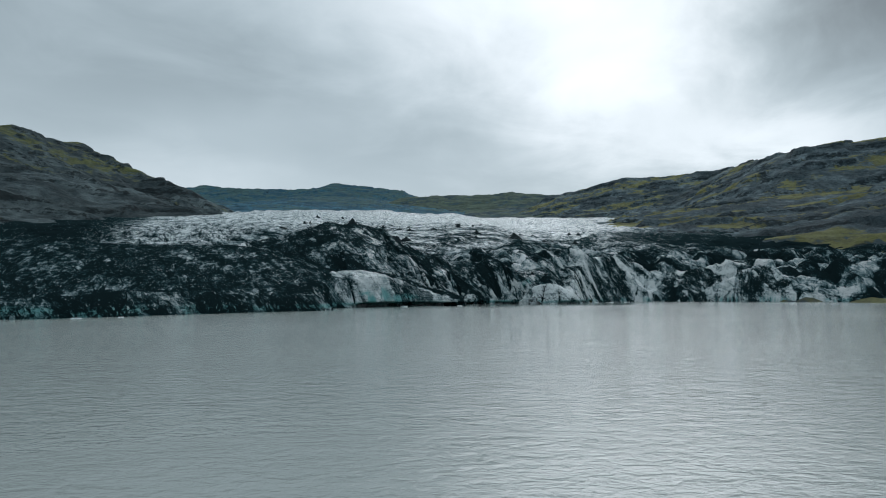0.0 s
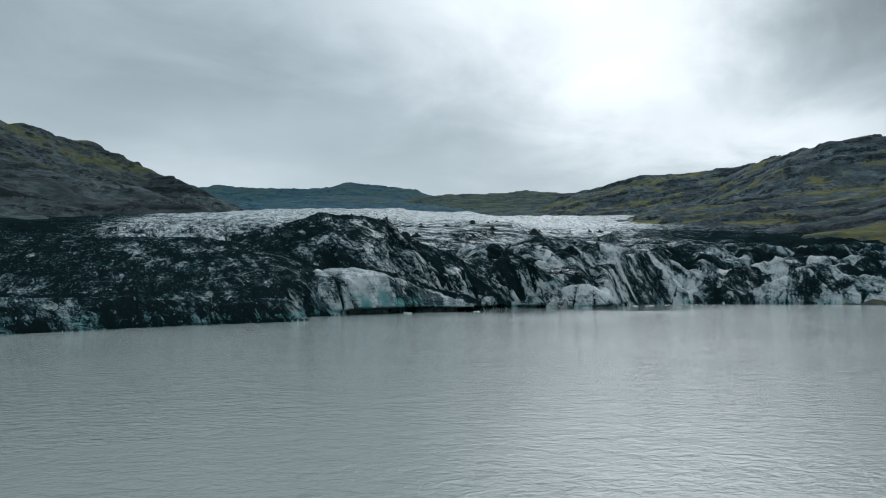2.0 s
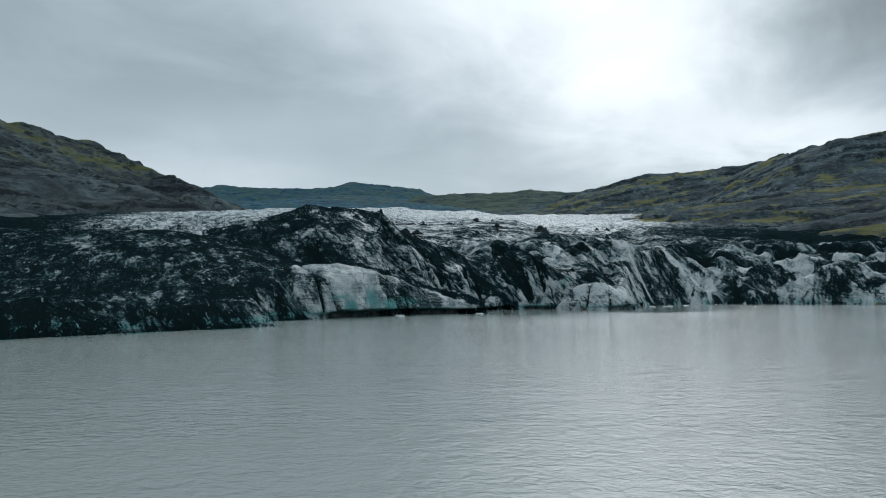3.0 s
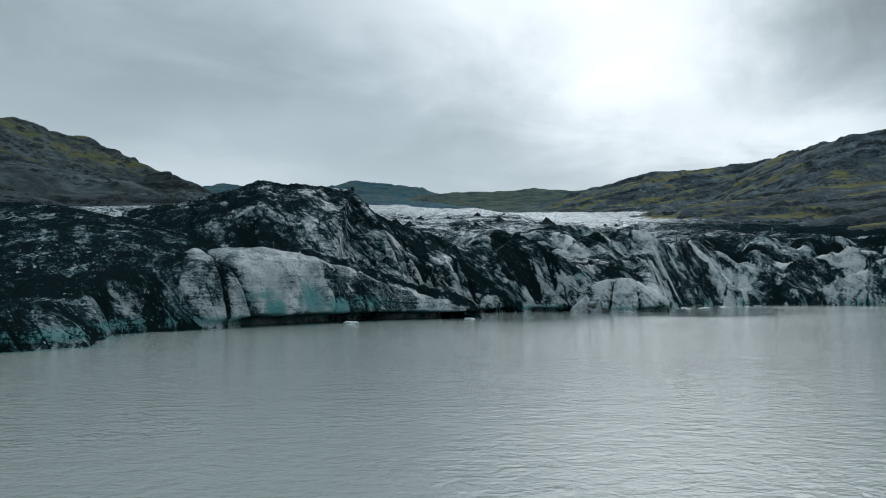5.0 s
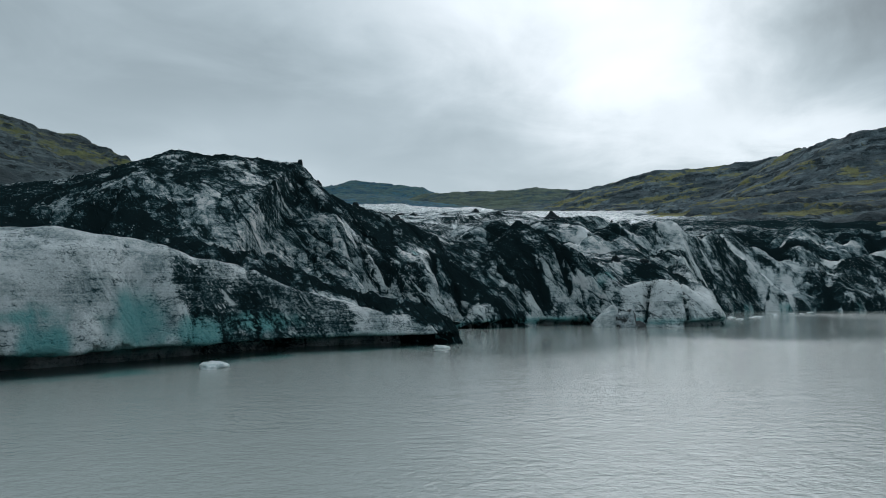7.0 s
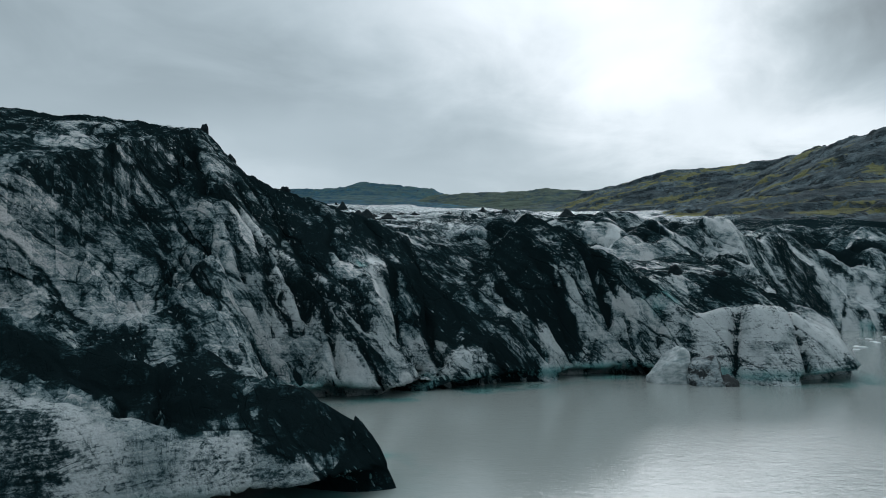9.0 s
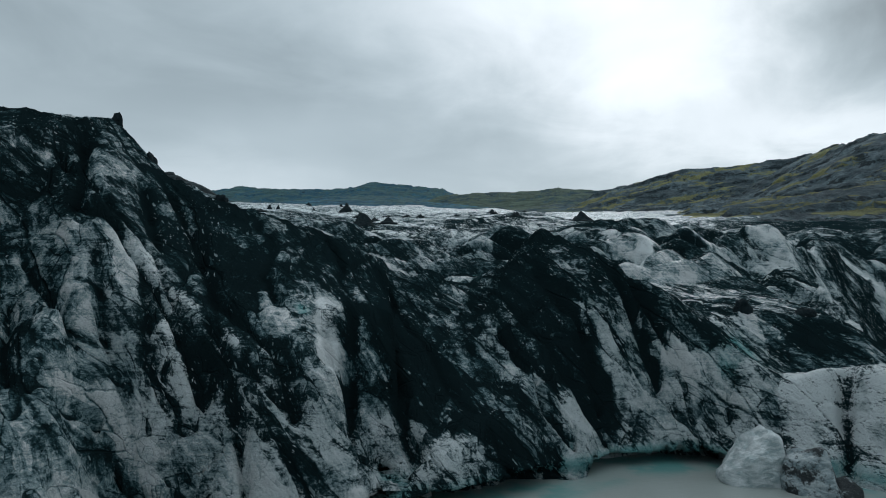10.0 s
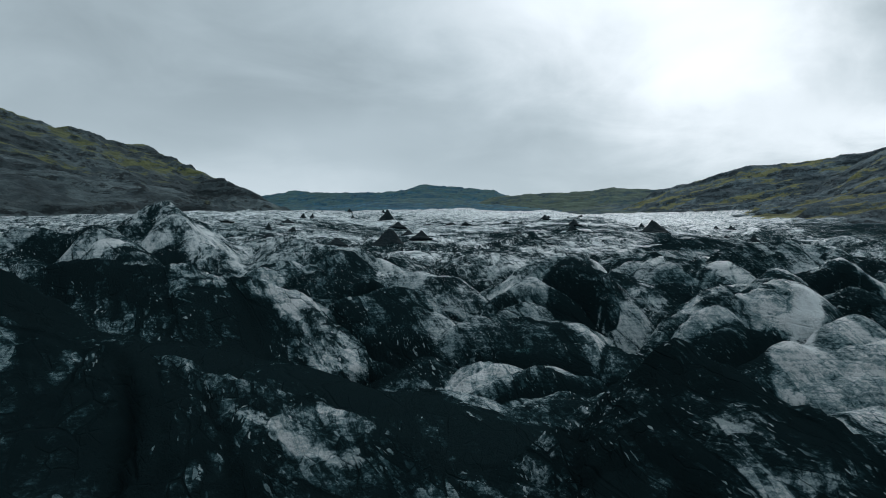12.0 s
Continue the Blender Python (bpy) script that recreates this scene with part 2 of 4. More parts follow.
form("ice_dome", "pale rounded ice dome with dark hollows", [(7, 288, 22), (13, 286.5, 23), (18, 280, 21.5), (21, 272, 18.5)], 1.1, 0.7, 4, 0.08, 0.55)
form("ice_dome", "pale rounded ice dome with dark hollows", [(22, 290, 23), (27, 286, 23), (33, 280, 22)], 1.1, 0.7, 4, 0.12, 0.55)
form("ice_peak", "white ice pyramid rising from the ash", [(-68, 304, 31), (-55.5, 300, 36.6), (-49, 293, 31.5), (-41, 287, 25.8)], 0.9, 0.7, 1.5, 0.42, 0.8)
form("ice_dome", "pale rounded ice dome with dark hollows", [(-64, 274, 26), (-51, 275, 28), (-40, 269, 24), (-31, 263, 22)], 1.1, 0.5, 3, 0.16, 0.5)
form("ice_slab", "broad pale grey slab of smooth ice", [(26, 256, 17.6), (33, 259, 18.6), (39, 260, 17.8)], 0.9, 0.9, 2.5, 0.16, 0.5)
form("ice_slab", "broad pale grey slab of smooth ice", [(46, 264, 17.4), (56, 270, 17.4)], 0.9, 0.9, 2.5, 0.22, 0.5)
form("ice_dome", "pale rounded ice dome with dark hollows", [(36, 287, 23.5), (49, 285, 25), (62, 281, 21.5)], 0.8, 0.5, 2, 0.18, 0.6)
form("ash_hollow", "smooth hollow filled with black ash between ice ridges", [(-20, 236, 17.2), (-8, 233, 15.2), (2, 231, 13.6), (9, 228, 12.5)], 0.5, 0.5, 8, 1.4, 0.12)
form("ash_ridge", "dark ash-covered ridge on the ice", [(-27, 242, 21.5), (-17, 245, 21.4), (-10, 248, 19)], 0.8, 0.8, 0.6, 0.72, 0.8)
form("ash_ridge", "dark ash-covered ridge on the ice", [(-4, 344, 31), (8, 358, 35), (14, 368, 38), (26, 352, 34)], 0.7, 0.6, 0.5, 0.95, 0.8)
form("ash_ridge", "dark ash-covered ridge on the ice", [(24, 312, 26.5), (37, 313, 29.5), (52, 318, 28)], 0.7, 0.6, 0.5, 0.85, 0.8)
form("ice_cliff", "broken grey ice cliff beside the lake", [(50, 236, 9), (57, 254, 15), (66, 272, 19), (76, 291, 20), (84, 308, 22), (98, 322, 20.5)], 0.95, 0.3, 1, 0.2, 1.1)
form("ice_cliff", "broken grey ice cliff beside the lake", [(88, 302, 14), (104, 307, 15), (118, 308, 14.5)], 1.0, 0.25, 1, 0.2, 1.1)
form("ice_cliff", "broken grey ice cliff beside the lake", [(120, 306, 14.5), (138, 300, 18.5), (152, 292, 16.5), (166, 286, 10)], 0.8, 0.35, 2, 0.25, 0.8)
form("ash_ridge", "dark ash-covered ridge on the ice", [(90, 345, 26), (130, 372, 29), (175, 372, 28), (230, 350, 22)], 0.5, 0.3, 1, 0.95, 0.8)
NAMES = ["icefield"] + [f[0] for f in FORMS]
OPEN = [i + 1 for i, f in enumerate(FORMS) if f[0] in ("ice_dome", "ice_peak", "ice_slab", "ice_cliff") and f[2][0][1] > 230]
BULGE = 1 + [f[0] for f in FORMS].index("ice_bulge")
SMOOTH = [i + 1 for i, f in enumerate(FORMS) if f[0] in ("ice_dome", "ice_bulge", "ice_toe", "ash_tongue")]

# where wind and melt have laid the ash (1) or washed the ice clean (-1): from, to, reach, amount
DRIFTS = []


def drift(x0, y0, x1, y1, reach, amount):
    DRIFTS.append((x0, y0, x1, y1, reach, amount))


drift(-21, 145, -19, 146.5, 2.2, 0.5)
drift(-90, 290, -60, 330, 14, 0.6)
drift(-27.5, 134.5, -26, 139, 1.6, -1.3)
drift(-23, 120.5, -21.5, 122.5, 1.4, -1.4)
drift(-34, 126, -30, 128, 2.5, -0.5)
drift(-45, 118, -40, 124, 3, -0.5)
drift(-60, 150, -50, 152, 4, -0.5)
drift(-30, 168, -16, 172, 4, 0.9)
drift(-60, 190, -38, 178, 12, 0.9)
drift(-60, 206, -44, 206, 6, 0.6)

# cover of a strip of the ice: how thick the ash lies (1.4 black, 1 with chips, 0.3 mixed, below 0 washed clean), reach, and its line
COVERS = []


def cover(ash, reach, *line):
    COVERS.append((ash, reach, line))


# the ridge above the lake
cover(0.72, 5, (-32, 180), (-21, 181), (-18.5, 190))
cover(0.85, 7, (-40, 201), (-26, 203))
cover(0.9, 3.4, (-46, 208), (-30, 210.5), (-20, 212.5))
cover(0.66, 2.4, (-25, 206), (-18.5, 204), (-16.4, 199.5))
cover(1.04, 3.4, (-19, 216.5), (-14, 216), (-9, 215), (-4, 215.5), (2, 216.5), (9, 219.5))
cover(1.18, 3.2, (-2.5, 212), (3.5, 209.6), (8, 208.8), (11.4, 205.4), (13.4, 203.4))
cover(1.22, 3.2, (0, 210.6), (5, 211.2), (9.5, 212), (14, 212.6), (17, 215.5))
cover(0.25, 1.8, (-9, 202), (-5.5, 198.5), (-2.4, 198))
cover(0.55, 1.2, (-6, 193), (-3.2, 194.6))
cover(-0.15, 1.9, (-8.8, 198.4), (-5, 196.8), (-2, 197))
cover(0.1, 1.5, (-10.5, 209.8), (-5.2, 204))
cover(0.05, 1.6, (-9.6, 199), (-8.2, 196))
cover(0.42, 1.6, (-13, 196.6), (-7.3, 190.6))
cover(0.4, 1.3, (-14, 193), (-8, 187))
cover(-0.6, 0.7, (0.3, 206), (1.8, 200.5), (1.7, 197.8))
cover(-0.15, 2.1, (-0.4, 195.6), (2.4, 196.3), (4.2, 196.8))
cover(-0.2, 1.2, (4.6, 203.4), (7.2, 201.4), (9.6, 201.2))
cover(0.0, 0.25, (0.6, 218.4), (2.8, 219), (4.4, 219.8))
cover(-0.4, 1.5, (-9.4, 200.8), (-6.4, 199.2), (-4.4, 197.6))
# the point
cover(0.7, 4.0, (17, 219), (20.5, 214.5))
cover(1.15, 3.2, (15.4, 221.5), (11.8, 216.5), (13, 212), (15.5, 209.5))
cover(1.15, 1.7, (9.8, 218), (12.4, 210.5), (14.7, 207.7))
cover(0.4, 0.8, (10.8, 209.8), (13, 207.4), (14.1, 205.8))
cover(-0.3, 0.7, (15.9, 207.2), (17.6, 207.3))
cover(-0.25, 0.7, (19.4, 211.2), (20.7, 209.6))
cover(-0.1, 0.8, (24.4, 211.6), (24.9, 209.6))
cover(0.25, 2.4, (26.6, 214), (29, 206.5))
cover(-0.15, 0.9, (28.2, 210), (27.2, 205.4))
cover(1.2, 1.1, (25.5, 224), (30, 217.5))
cover(-0.5, 2.6, (32.5, 206), (40, 207), (43.5, 209))
cover(1.25, 1.5, (34.6, 213.6), (39.8, 213))
cover(1.2, 1.4, (22, 234), (28, 229), (31, 222))
# the ash valley behind them, and the ice beyond it
cover(1.5, 5, (-18, 232), (-8, 233.5), (2, 231), (9, 226.5))
cover(1.05, 3.4, (-28, 238.5), (-19.5, 239), (-11, 242.5))
cover(0.9, 2.5, (11, 236), (20, 236))
cover(0.15, 3.6, (-9, 250), (1, 247))
cover(0.1, 3.6, (3, 253), (9, 263))
cover(0.75, 6, (22, 292), (34, 286), (50, 288))
cover(0.8, 8, (34, 325), (45, 350), (48, 380))
cover(0.52, 6.5, (30, 264), (33, 252), (36, 244), (36, 237))
cover(-0.7, 0.9, (29.6, 248), (31, 251), (33, 254.5))
cover(0.15, 4, (42, 262), (56, 270))
cover(1.0, 3, (-37, 283), (-28, 276))
cover(0.95, 2.5, (24, 262), (27, 270))
cover(1.0, 3, (-2, 341), (8, 354))
# the low ice west of the bulge
cover(1.1, 3.5, (-36, 146), (-31.5, 153), (-22, 162))
cover(1.12, 3.3, (-34, 127), (-29, 135), (-28.4, 141), (-29.6, 148))
cover(0.15, 0.7, (-27.6, 136), (-26.3, 138.6))
cover(1.0, 1.9, (-16, 165.5), (-10.5, 168.6), (-6, 171), (-1, 172.8), (3, 173), (6, 173.4))
cover(0.58, 1.7, (-12, 158), (-8, 162), (-4.5, 166.4))
cover(-0.6, 0.9, (-24.3, 148.6), (-21.4, 150))
cover(-0.6, 0.5, (-15.6, 151), (-14.9, 154))
cover(0.5, 2.0, (-25, 141.5), (-22.5, 145))
# the broken front along the eastern bay
cover(-0.05, 8, (56, 250), (68, 274), (80, 294), (100, 303), (122, 302), (150, 290))
cover(1.05, 6, (74, 318), (100, 333), (140, 336), (190, 322))
cover(-0.4, 2.5, (84, 296), (98, 299))
# open cracks and dark hollows: from, to, width, depth
CRACKS = []


def crack(x0, y0, x1, y1, wide, depth):
    CRACKS.append((x0, y0, x1, y1, wide, depth))


crack(1.7, 206.6, 2.8, 202.6, 0.4, 1.1)
crack(-8.7, 200.4, -5.3, 195.6, 0.3, 0.5)
crack(-15.2, 210, -10.3, 203.9, 0.4, 1.0)
crack(-3.9, 207, -1.6, 203.2, 0.3, 0.8)
crack(-6.8, 205.5, -4.2, 200.8, 0.25, 0.6)
crack(-14.5, 213, -11.8, 210.2, 0.5, 1.0)
crack(-11.8, 210.2, -5.3, 202.9, 0.45, 1.1)
crack(-5.3, 202.9, 1.2, 197.2, 0.4, 1.0)
crack(-10.5, 198.5, -8.0, 196.0, 0.35, 0.8)
crack(-8, 196, -0.1, 193.8, 0.3, 0.6)
crack(3.7, 208.5, 6.8, 201.5, 0.45, 1.0)
crack(14.5, 216, 18, 209.5, 0.4, 0.9)
crack(19.5, 216, 22.5, 211.5, 0.4, 0.8)
crack(-17.2, 146.4, -21.5, 147.4, 0.32, 1.1)
crack(-21.5, 147.4, -26, 151.5, 0.4, 1.3)
crack(-19.6, 144.0, -23.2, 148.0, 0.28, 0.9)
crack(-14.6, 150.0, -16.4, 156.0, 0.25, 0.45)
crack(-13.3, 152.4, -14.6, 154.6, 1.1, -1.3)
crack(-16.6, 148.3, -17.4, 149.4, 0.8, -1.0)
crack(-11.6, 155.2, -13.4, 159.5, 0.22, 0.3)
crack(-8.6, 160.0, -11, 163.5, 0.25, 0.4)
crack(30.8, 203, 33.6, 208, 0.4, 1.0)
crack(38.3, 204, 38.6, 209, 0.3, 0.8)
crack(-19.5, 210, -13.6, 201.5, 0.35, 1.0)
crack(-13.6, 201.5, -8.1, 200.2, 0.35, 1.0)
crack(-8.1, 200.2, -2.9, 197, 0.35, 0.9)
crack(-2.9, 197, 1.2, 197.2, 0.3, 0.8)


def seam(wide, depth, *line):
    for (x0, y0), (x1, y1) in zip(line, line[1:]):
        crack(x0, y0, x1, y1, wide, depth)


seam(0.22, 0.8, (-19.6, 207.1), (-11.7, 202.0), (-8.9, 202.1), (-4.9, 199.0), (-2.7, 197.1))
seam(0.22, 0.8, (-13.1, 195.3), (-8.0, 189.6))
seam(0.22, 0.8, (-14.4, 194.4), (-9.8, 189.6))
seam(0.22, 0.8, (-14.4, 198.2), (-10.2, 195.1), (-8.6, 194.3))
seam(0.22, 0.8, (-8.8, 200.5), (-5.9, 196.9), (-3.6, 196.2))
seam(0.22, 0.8, (1.6, 206.0), (2.2, 205.1), (3.5, 199.3))
seam(0.22, 0.8, (11.6, 210.8), (14.2, 206.3), (16.1, 206.3))
seam(0.22, 0.8, (13.8, 210.7), (19.1, 209.7), (21.5, 209.7))
seam(0.22, 0.8, (21.2, 215.5), (23.4, 211.9), (24.4, 210.0))
seam(0.22, 0.8, (-7.3, 189.4), (-6.9, 194.0), (-4.8, 194.3))
seam(0.22, 0.8, (-4.2, 199.9), (-1.4, 196.3), (-0.6, 194.9))
# turquoise ice: place, radii across and in height, height
TEAL = [(-13.6, 153.0, 1.7, 3.0, 3.6), (-16.8, 148.6, 1.2, 1.8, 1.6), (-11.2, 156.4, 2.0, 1.2, 2.2), (-9, 161.5, 3.2, 0.8, 2.6), (-19, 149, 2.5, 0.5, 3.4), (9, 252, 1.2, 3.0, 16.0), (28, 213, 2.0, 2.5, 6.0), (-0.6, 203.5, 0.6, 3.0, 9.0)]


def ice_height(x, y):
    """Height before undercutting, the ruling form, and what its surface needs to know."""
    lake, wx, wy = inland(x, y)
    ramp = np.interp(y, [170, 212, 240, 260, 300, 340, 380, 460, 625, 1000, 1500, 1800], [2.5, 9, 13.2, 15.5, 22.5, 30.5, 36.5, 47.5, 71, 122, 197, 130])
    near = 1 - step(330, 800, y)
    domes = cells(x / 24 + 0.3 * fbm(x / 26, y / 26, 2, 7), y / 15 + 0.2 * fbm(x / 14, y / 14, 2, 8), 9)
    ramp = ramp + near * (1.2 * fbm(x / 30, y / 30, 3, 5) + step(238, 268, y + 40 * step(45, 62, x)) * (1 - 0.85 * step(292, 325, y) * step(75, 45, x)) * (11.0 * (0.32 - 1.5 * domes[0] ** 2) - 4.5 * domes[3] * (0.4 + domes[4][2]) + 3.0 * (domes[4][0] - 0.5)))
    ramp = ramp + 9 * step(-40, -150, x) * step(280, 360, y) - 9 * step(35, 90, x) * step(270, 300, y)
    z = np.minimum(ramp, 0.9 * lake + 0.8)
    rule = np.zeros(x.shape, int)
    best = z.copy()
    off, groove = np.full(x.shape, 6.0), np.full(x.shape, 0.6)
    for i, (_, _, crest, south, north, round_top, _, depth) in enumerate(FORMS):
        f, fd = np.full(x.shape, -1e3), np.full(x.shape, 1e9)
        for a, b in zip(crest, crest[1:]):
            d, t, side = segment(x, y, a, b)
            right = a[3] + t * (b[3] - a[3]) if len(a) > 3 else south
            h = a[2] + t * (b[2] - a[2]) - np.where(side > 0, right, north) * (np.sqrt(d * d + round_top ** 2) - round_top)
            h = h - (0.35 * np.maximum(0, d - 32) if round_top < 5 else 0)
            f, fd = np.where(d < fd, h, f), np.minimum(d, fd)
        more = f > best
        rule, best = np.where(more, i + 1, rule), np.maximum(best, f)
        off, groove = np.where(more, fd, off), np.where(more, depth, groove)
        h = np.clip(0.5 + 0.5 * (f - z) / 1.4, 0, 1)
        z = z * (1 - h) + f * h + 1.4 * h * (1 - h)
    rule = np.where((rule == 0) & (y < 200) & (x < 0), 1, rule)
    mass = step(228, 246, y) * (1 - 0.75 * step(282, 310, y) * step(60, 25, x) - 0.25 * step(330, 420, y)) * (1 - step(330, 420, y)) * np.where((rule == 0) | np.isin(rule, OPEN), 1.0, 0.35)
    wx1, wy1 = x + 3.0 * fbm(x / 14, y / 14, 2, 21), y + 2.5 * fbm(x / 14, y / 14, 2, 22)
    fold, wrinkle = np.abs(perlin(wx1 / 13 + 0.3 * wy1 / 9, wy1 / 8, 23)), np.abs(perlin(wx1 / 4.6, wy1 / 3.6 - 0.2 * wx1 / 4, 24))
    z = z + mass * (1.4 * (fold - 0.42) + 0.5 * (wrinkle - 0.35))
    seam = mass * np.maximum(np.exp(-(fold / 0.07) ** 2), 0.7 * np.exp(-(wrinkle / 0.09) ** 2))
    # leaning slabs
    wide_slab, wide_gap, wide_own = slabs(wx1, wy1, 11.0, 8.0, 55)
    slab, slab_gap, slab_own = slabs(x + 0.7 * fbm(x / 5, y / 5, 2, 27), y + 0.6 * fbm(x / 5, y / 5, 2, 28), 4.2, 3.4, 56)
    lean = np.maximum(mass, step(44, 56, x) * (1 - step(330, 420, y)) * step(2.0, 9.0, lake))
    z = z + lean * (5.0 * (wide_slab - 0.15) + 1.3 * (slab - 0.15))
    seam = np.maximum(seam * 0.6, lean * np.maximum(np.exp(-(wide_gap / 0.07) ** 2), 0.6 * np.exp(-(slab_gap / 0.09) ** 2)))
    # plates of ice between sharp grooves that run down to the south-east
    near = 1 - step(320, 620, y)
    bend = 1.6 * fbm(x / 16, y / 16, 2, 31) + 0.25 * fbm(x / 3, y / 3, 2, 33)
    # fracture planes, tilted to the west, and cross joints
    solid = np.minimum(z, 0.7 + 2.3 * np.maximum(lake, 0))
    u, v = 0.82 * x + 0.22 * y + 0.52 * solid + bend, 0.45 * x - 0.85 * y
    w = -0.55 * x + 0.35 * y + 0.75 * solid + bend

    def cut(n, width):
        return np.exp(-(n / width) ** 2)

    crease = cut(domes[1] - domes[0], 0.05) * (rule == 0) * step(225, 245, y)
    plain = np.where(np.isin(rule, SMOOTH), 0.35, 1.0) * np.where((rule == 0) & (y > 225), 0.5, 1.0)
    big, big_cut, big_side = plates(u, w, 3.3, 8.0, 51)
    sub, sub_cut, sub_side = plates(u + 0.3 * bend, w - 0.4 * u, 1.15, 3.1, 52)
    deep, small = cut(big_side, 0.20) * big_cut, cut(sub_side, 0.12) * sub_cut
    tilt = 1.0 * (big[0] - 0.5) + 0.22 * (big[1] - 0.5) * big[3] + 0.12 * (big[2] - 0.5) * big[4]
    facet = 0.35 * (sub[0] - 0.5) + 0.25 * (sub[1] - 0.5) * sub[3] + 0.12 * (sub[2] - 0.5) * sub[4]
    carve = groove * near * plain * (0.55 * tilt + 0.6 * facet - 0.5 * deep - 0.16 * small)
    z = z + carve * (0.45 + 0.55 * step(0.5, 4, off)) - 1.5 * crease * near
    east, east_cut, east_side = plates(0.9 * x + 0.4 * y + bend, 0.5 * x - 0.9 * y + 0.4 * solid, 6.0, 7.5, 63)
    blocks = step(44, 56, x) * step(380, 330, y) * (1.6 * (east[0] - 0.5) + 0.2 * (east[1] - 0.5) * east[3] + 0.15 * (east[2] - 0.5) * east[4] - 1.2 * cut(east_side, 0.6) * east_cut)
    z = z + blocks * step(0.0, 6.0, lake)
    rough = groove * near * plain
    z = z + rough * (0.22 * fbm(x / 6, y / 6, 3, 41) + 0.6 * (ridged(x / 1.9, y / 1.9, 3, 45) - 1.2) * step(5, 0, off) + 0.10 * fbm(x / 1.2, y / 1.2, 4, 61, 0.65))
    gap, dark = np.zeros(x.shape), np.zeros(x.shape)
    for x0, y0, x1, y1, wide, depth in CRACKS:
        here = abs(depth) * cut(segment(x + 0.3 * bend, y + 0.2 * bend, (x0, y0), (x1, y1))[0], wide)
        gap, dark = np.maximum(gap, here), np.maximum(dark, here if depth > 0 else 0)
    z = z - gap + np.where(rule == BULGE, 0.35 * fbm(x / 4, y / 4, 2, 65) + 0.25 * np.abs(perlin(u / 3, w / 6, 66)), 0)
    z = z + (1 - near) * (3.0 * fbm(x / 40, y / 40, 3, 71) + 2.2 * (ridged(x / 55, y / 26, 3, 75) - 1.2))
    # the front drops into the lake
    ragged = lake + 0.4 * fbm(x / 2.5, y / 2.5, 2, 77) + 0.75 * carve - 0.8 * gap
    face = np.where(ragged > 0, 0.7 + 2.3 * ragged, 0.7 + 3.0 * ragged)
    h = np.clip(0.5 + 0.5 * (z - face) / 1.2, 0, 1)
    z = face * h + z * (1 - h) - 1.2 * h * (1 - h)
    lines = near * np.maximum(np.clip(groove, 0.2, 1) * plain * np.maximum(cut(big_side, 0.22) * big_cut, 0.6 * small), np.maximum(np.maximum(crease, 1.5 * dark), step(44, 56, x) * cut(east_side, 0.5) * east_cut))
    plate = near * np.clip(groove, 0.3, 1) * plain * (1.5 * (big[1] - 0.5) + 1.1 * (sub[2] - 0.5)) + near * step(44, 56, x) * 0.8 * (east[1] - 0.5) + lean * (1.5 * (wide_own[0] - 0.5) + 1.0 * (slab_own[0] - 0.5))
    hollow = (rule == 0) * near * step(225, 240, y) * (0.9 * cut(domes[1] - domes[0], 0.16) + 0.6 * (domes[4][1] - 0.4)) + 1.1 * seam + mass * 0.9 * np.maximum(0.0, perlin(x / 10, y / 7, 25) - 0.15)
    hollow = hollow + step(50, 62, x) * step(360, 330, y) * np.where(wide_own[1] > 0.8, 0.7, -0.1)
    return z, rule, lake, wx, wy, u, w, lines, plate, hollow


def grid_mesh(name, zones, material, parent=None):
    """One mesh from the kept cells of regular grids: x, y, z, kept cells, point values."""
    cos, faces, base, values = [], [], 0, {}
    for x, y, z, keep, attrs in zones:
        ny, nx = x.shape
        index = np.arange(nx * ny).reshape(ny, nx)
        quads = np.stack([index[:-1, :-1], index[:-1, 1:], index[1:, 1:], index[1:, :-1]], axis=-1)[keep]
        if len(quads) == 0:
            continue
        used, inverse = np.unique(quads, return_inverse=True)
        cos.append(np.stack([x.ravel()[used], y.ravel()[used], z.ravel()[used]], axis=-1))
        faces.append(inverse.reshape(-1, 4) + base)
        base += len(used)
        for key, v in attrs.items():
            values.setdefault(key, []).append(v.ravel()[used])
    if not cos:
        return None
    co, quads = np.concatenate(cos), np.concatenate(faces)
    me = bpy.data.meshes.new(name)
    me.vertices.add(len(co))
    me.vertices.foreach_set("co", co.ravel())
    me.loops.add(quads.size)
    me.loops.foreach_set("vertex_index", quads.ravel())
    me.polygons.add(len(quads))
    me.polygons.foreach_set("loop_start", np.arange(0, quads.size, 4))
    me.polygons.foreach_set("loop_total", np.full(len(quads), 4))
    me.polygons.foreach_set("use_smooth", np.ones(len(quads), bool))
    for key, v in values.items():
        me.attributes.new(key, "FLOAT", "POINT").data.foreach_set("value", np.concatenate(v).astype(np.float32))
    me.update()
    me.validate()
    me.materials.append(material)
    ob = new(name, me)
    ob.parent = parent
    return ob


# ---- materials ----
def material(name):
    m = bpy.data.materials.new(name)
    m.use_nodes = True
    n = Nodes(m.node_tree)
    bsdf = n.add("ShaderNodeBsdfPrincipled")
    n.put(n.add("ShaderNodeOutputMaterial").inputs[0], bsdf.outputs[0])
    return m, n, bsdf


